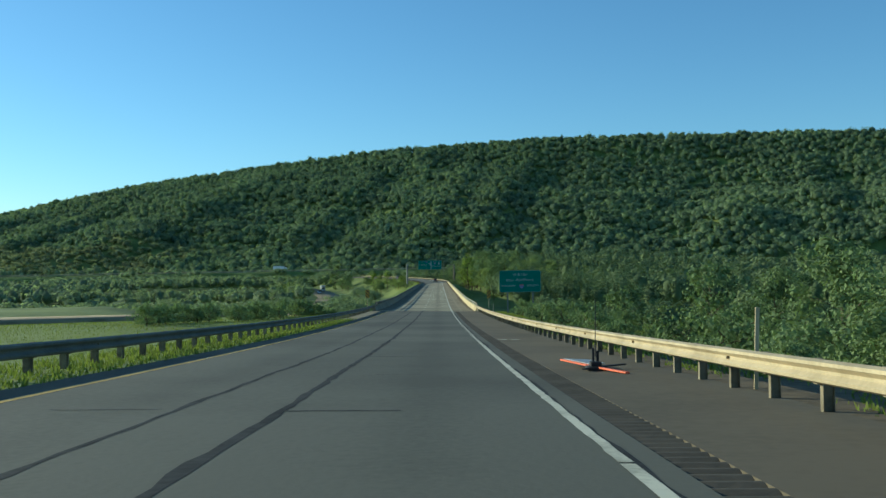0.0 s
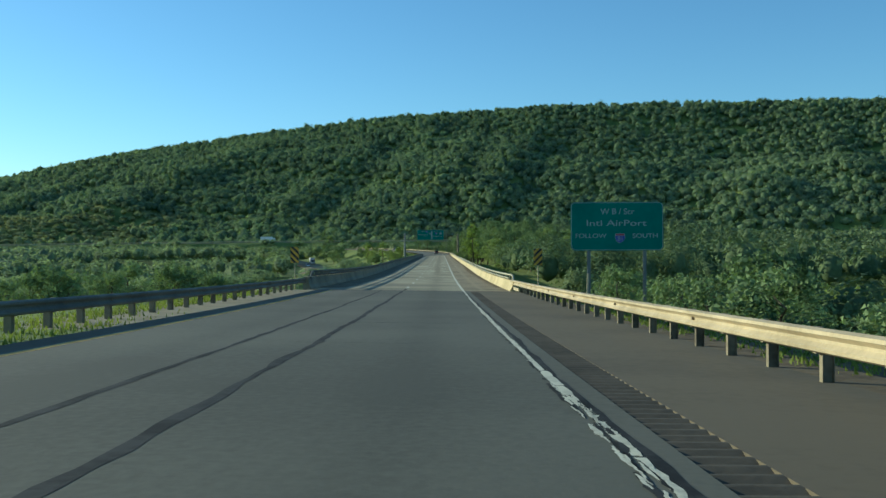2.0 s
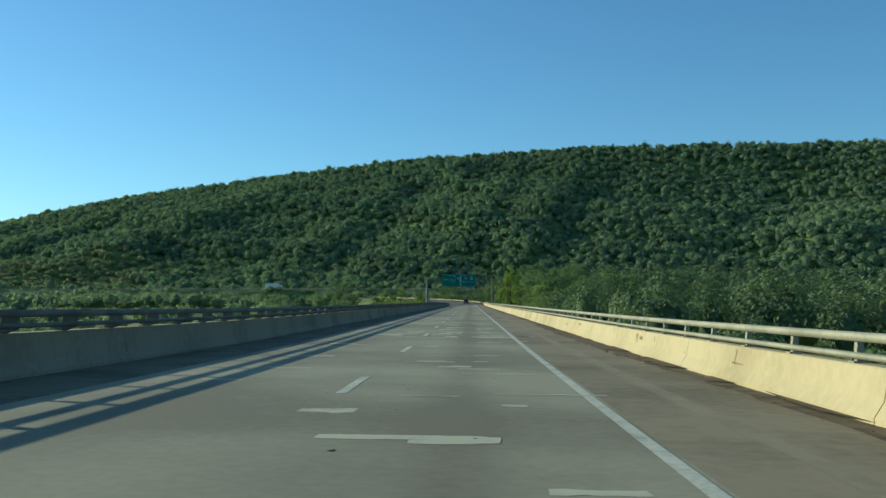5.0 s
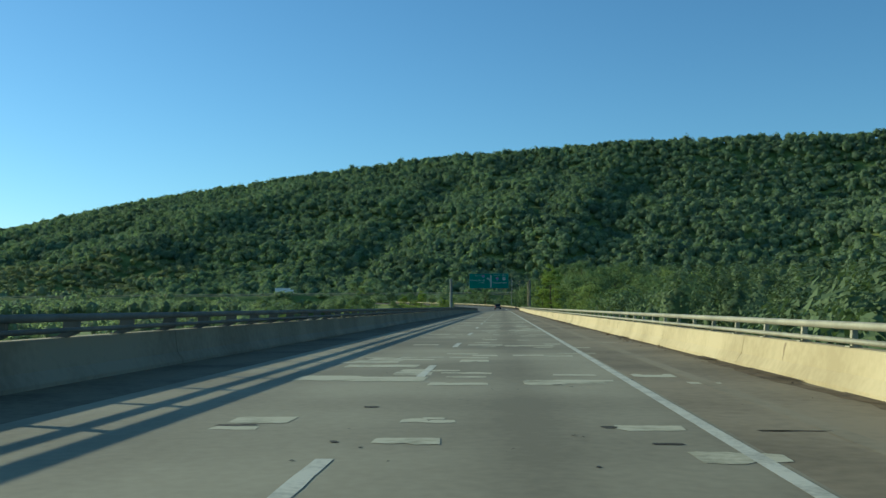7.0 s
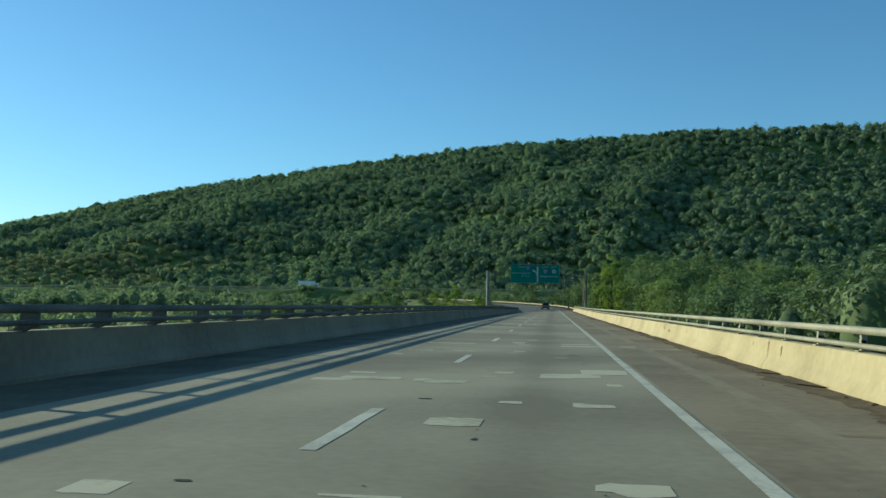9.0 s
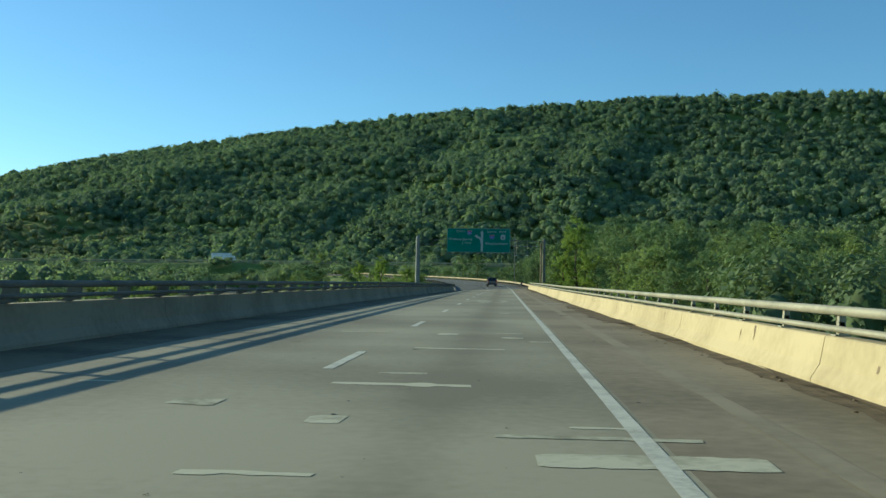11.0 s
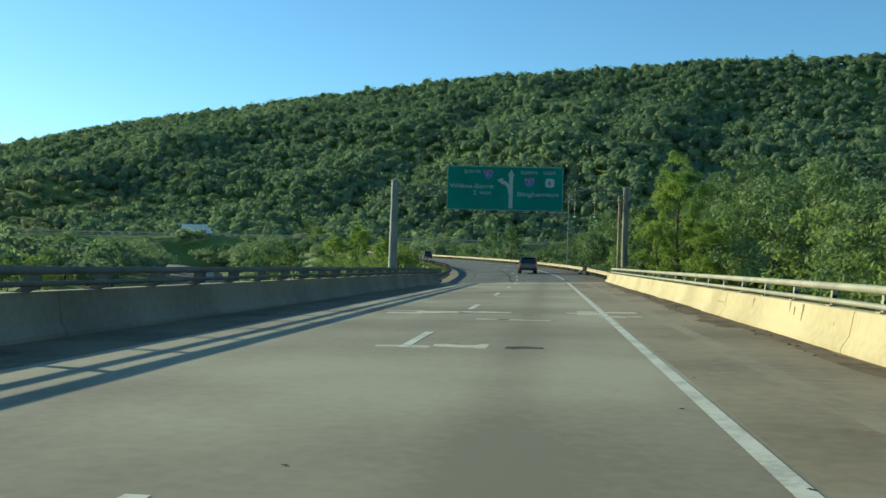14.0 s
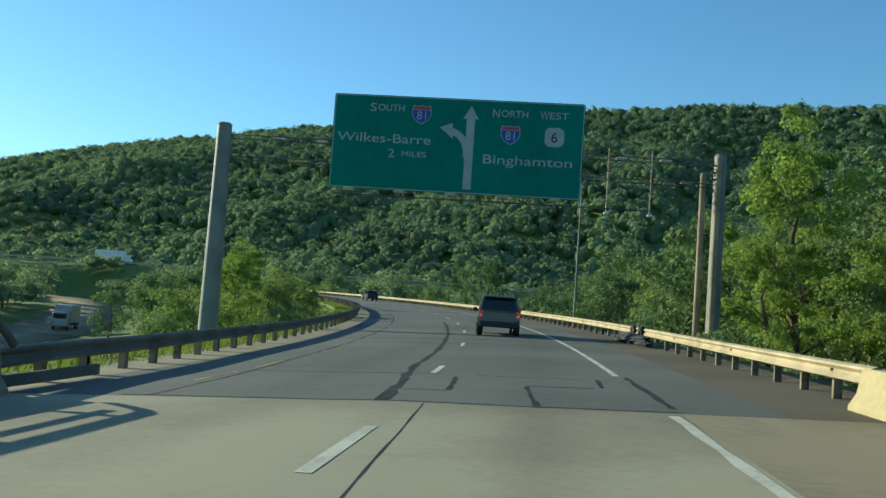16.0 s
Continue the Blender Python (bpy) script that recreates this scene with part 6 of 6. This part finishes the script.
x, y = scatter(rng, -520, 470, -40, 840, 8.2)
yr, zr = ridge(x)
keep = ((y > 128) | ((x > 40) & (x < 190))) & (y < yr - 455) & clear_of_roads(x, y, 9.5, 13, 25) & ~((x < 0) & (y < 215) & (x > -150)) & ~((y > 455) & (y < 660) & (x < 0) & (x > np.interp(y, LOWER[40:, 1], LOWER[40:, 0]) - 4))
open_land = (np.sin(x * 0.017 + 0.6) * np.sin(y * 0.019 + 1.1) > 0.42) & (x < -40)
x, y = x[keep & ~open_land], y[keep & ~open_land]
z = ground_height(x, y)
h = np.where(x > 0, rng.uniform(10, 15, len(x)), np.where(y < 420, rng.uniform(4.5, 8.0, len(x)), rng.uniform(7.5, 12.5, len(x))))
belt = (x > 8) & (x < 130) & (y > 425)
h = np.where(belt, h * rng.uniform(1.15, 1.5, len(x)), h)
h = np.where((y < 425) & (np.abs(x) < 60), np.minimum(h, 11.5), h)
side = (y < 430) & (x > 10) & (x < 150)
h = np.where(side, rng.uniform(5.5, 13.0, len(x)) * np.where(np.abs(x) < 60, 0.95, 1.1), h)
thin = side & (rng.random(len(x)) < 0.30)
x, y, z, h, belt = x[~thin], y[~thin], z[~thin], h[~thin], belt[~thin]
dfar = nearest(x, y, FAR)[0]
h = np.where((dfar < 30) & (y < np.interp(x, FAR[:, 0], FAR[:, 1])), np.minimum(h, rng.uniform(4.5, 10.0, len(x))), h)
edge = 250 + (x - 37) * 0.45
hollow = (x > 8) & (x < 200) & (y > 125) & (y < edge)
wall = (x > 8) & (x < 230) & (y >= edge) & (y < 432)
h = np.where(hollow, np.maximum(np.where(x < 48, rng.uniform(-4.5, 1.8, len(x)) - z, rng.uniform(4.0, 8.0, len(x))), 3.5), np.where(wall, rng.uniform(14.0, 21.0, len(x)), h))
rad = rng.uniform(3.0, 5.4, len(x)) * np.where(wall | hollow, rng.uniform(0.9, 1.35, len(x)), 1.0)
d = nearest(x, y, on_road(np.linspace(110, 700, 240), -1.6))[0]
pos = np.stack([x, y, z - 0.5], -1)
near = (d < 62) & (y > 118) & ~(belt & (d < 62))
rest = ~(d < 62)
middle = rest & (d < 165)
rest = rest & (d >= 165)
# trees left of the road take the leaf colour with sunlight painted in
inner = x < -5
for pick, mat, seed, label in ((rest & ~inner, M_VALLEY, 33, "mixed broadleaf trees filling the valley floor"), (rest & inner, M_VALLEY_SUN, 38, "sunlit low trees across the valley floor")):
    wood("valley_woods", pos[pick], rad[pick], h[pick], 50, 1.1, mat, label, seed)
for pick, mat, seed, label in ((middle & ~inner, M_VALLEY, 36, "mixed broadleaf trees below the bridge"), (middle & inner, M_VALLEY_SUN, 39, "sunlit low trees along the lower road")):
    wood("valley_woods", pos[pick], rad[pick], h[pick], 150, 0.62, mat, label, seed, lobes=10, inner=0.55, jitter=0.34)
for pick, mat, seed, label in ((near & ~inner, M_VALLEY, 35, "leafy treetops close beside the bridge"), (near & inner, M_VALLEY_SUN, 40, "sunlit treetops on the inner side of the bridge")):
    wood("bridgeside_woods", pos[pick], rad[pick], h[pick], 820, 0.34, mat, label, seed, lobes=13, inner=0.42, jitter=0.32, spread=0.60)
BELT = [(float(a), float(c), float(q)) for a, c, q in zip(x[belt & (d < 62)], y[belt & (d < 62)], h[belt & (d < 62)])]

# distant low hill beyond the end of the ridge
x, y = scatter(rng, -2100, -770, 1500, 1620, 12)
z = ground_height(x, y)
wood("distant_woods", np.stack([x, y, z - 7 + 5 * np.sin((x + 2100) * 0.004)], -1), np.full(len(x), 11.0), np.full(len(x), 18.0), 40, 3.5, M_HILL, "far wooded rise beyond the valley", 34)


# ---- single trees ----
def tree_proto(name, height, spread, kind, leafmat, seed, label, leaves=2600, leaf=(0.2, 0.42)):
    """A tapered trunk with limbs, and a crown of leaf cards gathered in clumps with gaps between them."""
    rng = np.random.default_rng(seed)
    th = thing(name, pose(0, 0, -500), label, "tree" if kind != "shrub" else "shrub", "roadside trees")
    bm = bmesh.new()
    top = height * (0.92 if kind == "tall" else 0.78)
    n = 6
    pts = [Vector((rng.normal(0, 0.05) * i, rng.normal(0, 0.05) * i, top * i / n)) for i in range(n + 1)]
    r0 = height * 0.016 + 0.05
    for i in range(n):
        rod(bm, pts[i], pts[i + 1], r0 * (1 - i / (n + 0.6)), r0 * (1 - (i + 1) / (n + 0.6)), 8)
    clumps = []
    limbs = 26 if kind == "tall" else 22
    for i in range(limbs):
        f = rng.uniform(0.12 if kind == "shrub" else 0.22, 1.0)
        a = rng.uniform(0, 2 * math.pi)
        p = pts[min(n - 1, int(f * n))].lerp(pts[min(n, int(f * n) + 1)], f * n - int(f * n)) if f < 1 else pts[-1]
        if kind == "tall":
            reach = spread * (0.35 + 0.75 * math.sin(math.pi * min(1, (1 - f) * 0.9 + 0.08))) * rng.uniform(0.55, 1.05)
            rise = reach * 0.55
        else:
            reach = spread * math.sin(math.pi * (0.18 + 0.72 * f)) * rng.uniform(0.6, 1.08)
            rise = reach * rng.uniform(0.15, 0.6)
        q = p + Vector((math.cos(a) * reach, math.sin(a) * reach, rise))
        mid = p.lerp(q, 0.5) + Vector((0, 0, reach * 0.08))
        rod(bm, p, mid, r0 * 0.32 * (1.1 - f), r0 * 0.2 * (1.1 - f), 5)
        rod(bm, mid, q, r0 * 0.2 * (1.1 - f), 0.012, 5)
        for t in (0.45, 0.7, 0.9, 1.05):
            c = p.lerp(q, t) + Vector(rng.normal(0, 0.12 * spread, 3))
            clumps.append((c, spread * rng.uniform(0.13, 0.27)))
    clumps.append((pts[-1] + Vector((0, 0, height * 0.05)), spread * 0.25))
    part("trunk", bm, M_BARK, th)
    fine = 2.1 if leaf[1] < 0.45 else 1.28
    k = int(leaves * fine) // len(clumps)
    cen, nor = [], []
    for c, r in clumps:
        w = sphere_points(rng, k)
        w[:, 2] *= 0.72
        cen.append(np.array(c) + w * r * rng.uniform(0.45, 1.1, (k, 1)))
        nor.append(w + (0, 0, 0.5))
    cen, nor = np.concatenate(cen), np.concatenate(nor)
    v = leaf_clumps(rng, cen, nor, rng.uniform(*leaf, len(cen)) * (0.50 if fine > 2 else 0.68), 0.45)
    arrays("crown", v, np.arange(len(v)).reshape(-1, 3), leafmat, th)
    return th


protos = {
    "broad": tree_proto("broadleaf_tree", 10, 3.9, "broad", M_LEAF, 1, "green broadleaf tree with a full uneven crown", 4400, (0.15, 0.36)),
    "round": tree_proto("broadleaf_tree", 8, 3.4, "broad", M_LEAF_YELLOW, 2, "yellow-green sunlit broadleaf tree", 3600, (0.15, 0.34)),
    "tall": tree_proto("poplar_tree", 14, 3.0, "tall", M_POPLAR, 3, "tall slender tree with bright yellow-green leaves", 8000, (0.11, 0.27)),
    "dark": tree_proto("broadleaf_tree", 12, 4.2, "broad", M_LEAF, 4, "dark green broadleaf tree in shade", 4800, (0.16, 0.40)),
    "shrub": tree_proto("shrub", 2.8, 1.9, "shrub", M_LEAF, 5, "low green roadside shrub", 700, (0.13, 0.31)),
    "belt_broad": tree_proto("broadleaf_tree", 12, 4.4, "broad", M_LEAF, 9, "broadleaf tree at the end of the bridge", 2700, (0.18, 0.43)),
    "belt_round": tree_proto("broadleaf_tree", 9, 3.7, "broad", M_LEAF_YELLOW, 10, "sunlit yellow-green tree at the end of the bridge", 2500, (0.17, 0.42)),
    "belt_tall": tree_proto("broadleaf_tree", 14, 3.2, "tall", M_LEAF, 11, "slender green tree at the end of the bridge", 2800, (0.17, 0.42)),
    "far_broad": tree_proto("broadleaf_tree", 12, 4.4, "broad", M_LEAF, 6, "broadleaf tree in the belt beside the bridge", 1350, (0.28, 0.58)),
    "far_round": tree_proto("broadleaf_tree", 9, 3.7, "broad", M_LEAF_YELLOW, 7, "sunlit yellow-green tree in the belt beside the bridge", 1300, (0.26, 0.54)),
    "far_tall": tree_proto("broadleaf_tree", 14, 3.2, "tall", M_LEAF, 8, "slender green tree in the belt beside the bridge", 1400, (0.26, 0.54)),
}


def plant(kind, x, y, size=1.0, turn=0.0, sink=0.3):
    z = float(ground_height(np.array([x]), np.array([y]))[0])
    o = copy_thing(protos[kind], Matrix.Translation((x, y, z - sink)) @ pose(0, 0, 0, 0, 0, turn))
    o.scale = (size, size, size)
    return o


rng = random.Random(77)
# woods edge on the outer side of the approach
for i in range(46):
    yy = -14 + i * 2.9 + rng.uniform(-1.5, 1.5)
    far = i % 3
    xx = 16.5 + far * 6.0 + rng.uniform(-1.5, 2.5) + max(0, yy - 70) * 0.14
    near_big = yy < 52
    plant(rng.choice(("broad", "dark", "dark") if near_big else ("broad", "dark", "round")), xx, yy, rng.uniform(0.85, 1.15) * (0.72 if near_big else 0.58 - 0.18 * min(1, (yy - 52) / 25)) * (0.85 + 0.12 * far), rng.uniform(0, 360))
for i in range(34):
    yy = 2 + i * 3.4 + rng.uniform(-1, 1)
    plant("shrub", 9.2 + rng.uniform(0, 3.5), yy, rng.uniform(0.45, 0.9), rng.uniform(0, 360), 0.15)
# tops beside the bridge
for i in range(12):
    yy = 128 + i * 9.5 + rng.uniform(-4, 4)
    plant(rng.choice(("far_round", "far_broad", "far_round")), 24 + rng.uniform(0, 16), yy, rng.uniform(0.85, 1.1), rng.uniform(0, 360))
# hedge and shrubs left of the approach
for i in range(40):
    t = i / 39
    plant("shrub", -29 + 15.5 * t + rng.uniform(-1.5, 1.5), 92 + 46 * t + rng.uniform(-2.5, 2.5), rng.uniform(0.6, 0.95), rng.uniform(0, 360), 0.2)
# sunlit trees on the far side of the lower road
for i in range(46):
    k = int(np.argmin(abs(LOWER[:, 1] - (455 + i * 5.2)) + 1e3 * (LOWER[:, 0] > -30)))
    q = LOWER[k] - low_side[k] * (14 + rng.uniform(0, 12))
    plant(rng.choice(("far_round", "far_round", "far_broad")), float(q[0]), float(q[1]), rng.uniform(0.6, 1.05), rng.uniform(0, 360))
# belt of tall trees beside the end of the bridge
for i, (xx, yy, hh) in enumerate(BELT):
    kind = ("belt_broad", "belt_tall", "belt_broad", "belt_round")[i % 4]
    plant(kind, xx, yy, hh / {"belt_broad": 12, "belt_tall": 14, "belt_round": 9}[kind] * (0.74 + 0.24 * min(1, max(0, (yy - 440) / 90))), i * 71 % 360)
# beyond the bridge, outer side
for i, (xx, yy, kind, size) in enumerate(((16.5, 531.5, "tall", 1.5), (13.5, 526, "tall", 0.85), (20, 523, "tall", 0.95), (24, 533, "broad", 1.2), (19, 541, "tall", 1.05), (27, 520, "dark", 1.0), (12, 556, "round", 0.7), (22, 552, "dark", 1.1),
                                          (31, 541, "broad", 1.3), (35, 526, "dark", 1.2), (9, 575, "round", 0.75), (16, 583, "dark", 1.0), (3, 590, "broad", 0.8), (28, 562, "dark", 1.2))):
    plant(kind, xx, yy, size, i * 47)
for i in range(24):
    s = 500 + i * 7 + rng.uniform(-2, 2)
    p = at_road(s, 9.5 + rng.uniform(0, 4))
    plant("shrub", p.x, p.y, rng.uniform(0.5, 1.0), rng.uniform(0, 360), 0.15)
for i in range(20):
    s = 580 + i * 9 + rng.uniform(-3, 3)
    p = at_road(s, 16 + rng.uniform(0, 8))
    plant(rng.choice(("far_round", "far_broad", "far_tall")), p.x, p.y, rng.uniform(0.6, 0.95), rng.uniform(0, 360))
# wooded bank between the two carriageways
for i in range(90):
    xx, yy = rng.uniform(-128, -32), rng.uniform(590, 738)
    q = (np.array([xx]), np.array([yy]))
    if nearest(*q, LOWER)[0][0] > 13 and nearest(*q, FAR)[0][0] > 15 and nearest(*q, MAIN_B)[0][0] > 15:
        plant(rng.choice(("far_round", "far_round", "far_broad", "shrub")), xx, yy, rng.uniform(0.5, 0.95), rng.uniform(0, 360))
# beyond the bridge, inner side
for i, (xx, yy, kind, size) in enumerate(((-31, 566, "tall", 0.82), (-27, 560, "round", 0.8), (-36, 574, "round", 1.0), (-34, 556, "broad", 0.8), (-41, 590, "tall", 0.8), (-37, 567, "round", 0.85), (-46, 604, "broad", 0.9),
                                          (-19.8, 537.4, "round", 0.80), (-20.0, 546.5, "round", 0.62), (-22.5, 529.5, "round", 0.85), (-21.5, 533.5, "tall", 0.55), (-22.6, 556, "round", 0.55), (-17.6, 531.5, "shrub", 0.8), (-18.4, 541.5, "shrub", 0.7), (-25, 541, "broad", 0.6))):
    plant(kind, xx, yy, size, i * 61)
for i in range(16):
    s = 505 + i * 6
    p = at_road(s, -13.5 - rng.uniform(0, 4))
    plant("shrub", p.x, p.y, rng.uniform(0.4, 0.75), rng.uniform(0, 360), 0.15)
for o in list(protos.values()):
    for c in list(o.children_recursive) + [o]:
        bpy.data.objects.remove(c)

# ---- grass ----
def turf(name, x, y, blade, seed, label, level=None):
    rng = np.random.default_rng(seed)
    n = len(x)
    z = ground_height(x, y) if level is None else level
    base = np.stack([x, y, z - 0.03], -1)
    a = rng.uniform(0, 2 * math.pi, n)
    hgt = rng.uniform(0.5, 1.2, n) * blade
    side = np.stack([np.cos(a), np.sin(a), 0 * a], -1) * (hgt * 0.22)[:, None]
    lean = rng.normal(0, 0.28, (n, 3)) * hgt[:, None]
    lean[:, 2] = hgt
    v = np.stack([base - side, base + side, base + lean], 1).reshape(-1, 3)
    ob = arrays(name, v, np.arange(len(v)).reshape(-1, 3), M_GRASS)
    return tagged(ob, label, "grass", kind="stuff")


rng = np.random.default_rng(5)
x, y = rng.uniform(-50, -10.2, 68000), rng.uniform(5, 140, 68000)
keep = nearest(x, y, LOWER)[0] > 6.5
turf("grass", x[keep], y[keep], 0.15, 6, "sunlit long meadow grass beside the guardrail")
s = rng.uniform(486, 640, 14000)
u = np.where(rng.random(14000) < 0.5, rng.uniform(6.3, 14, 14000), rng.uniform(-20, -10.4, 14000))
p = on_road(s, u)
turf("grass", p[:, 0], p[:, 1], 0.24, 7, "rough verge grass beside the bend")
x, y = rng.uniform(6.6, 14, 14000), rng.uniform(-5, 118, 14000)
turf("grass", x, y, 0.22, 8, "rough verge grass behind the guardrail")
x, y = rng.uniform(5.45, 8.2, 26000), rng.uniform(-5, 116, 26000)
keep = np.sin(y * 0.7) + np.sin(y * 0.23 + 1) + 1.5 * (x - 5.7) + rng.normal(0, 0.5, len(x)) > -0.1
z = grade(y) + bank(y) * x - 0.03
turf("grass", x[keep], y[keep], 0.17, 9, "sparse weeds in the dirt under the guardrail", z[keep])
x, y = rng.uniform(-10.2, -7.15, 26000), rng.uniform(-5, 116, 26000)
keep = y + rng.normal(0, 4, len(y)) < np.where(x > -8.8, 80, 112)
x, y = x[keep], y[keep]
turf("grass", x, y, 0.17, 10, "long grass at the foot of the inner guardrail", grade(y) + bank(y) * x - 0.02)
y, x = rng.uniform(486, 640, 14000), -9.2 - 1.8 * rng.uniform(0, 1, 14000) ** 0.6
p = on_road(y, x)
turf("grass", p[:, 0], p[:, 1], 0.2, 11, "long grass at the foot of the guardrail on the bend", p[:, 2] - 0.02)
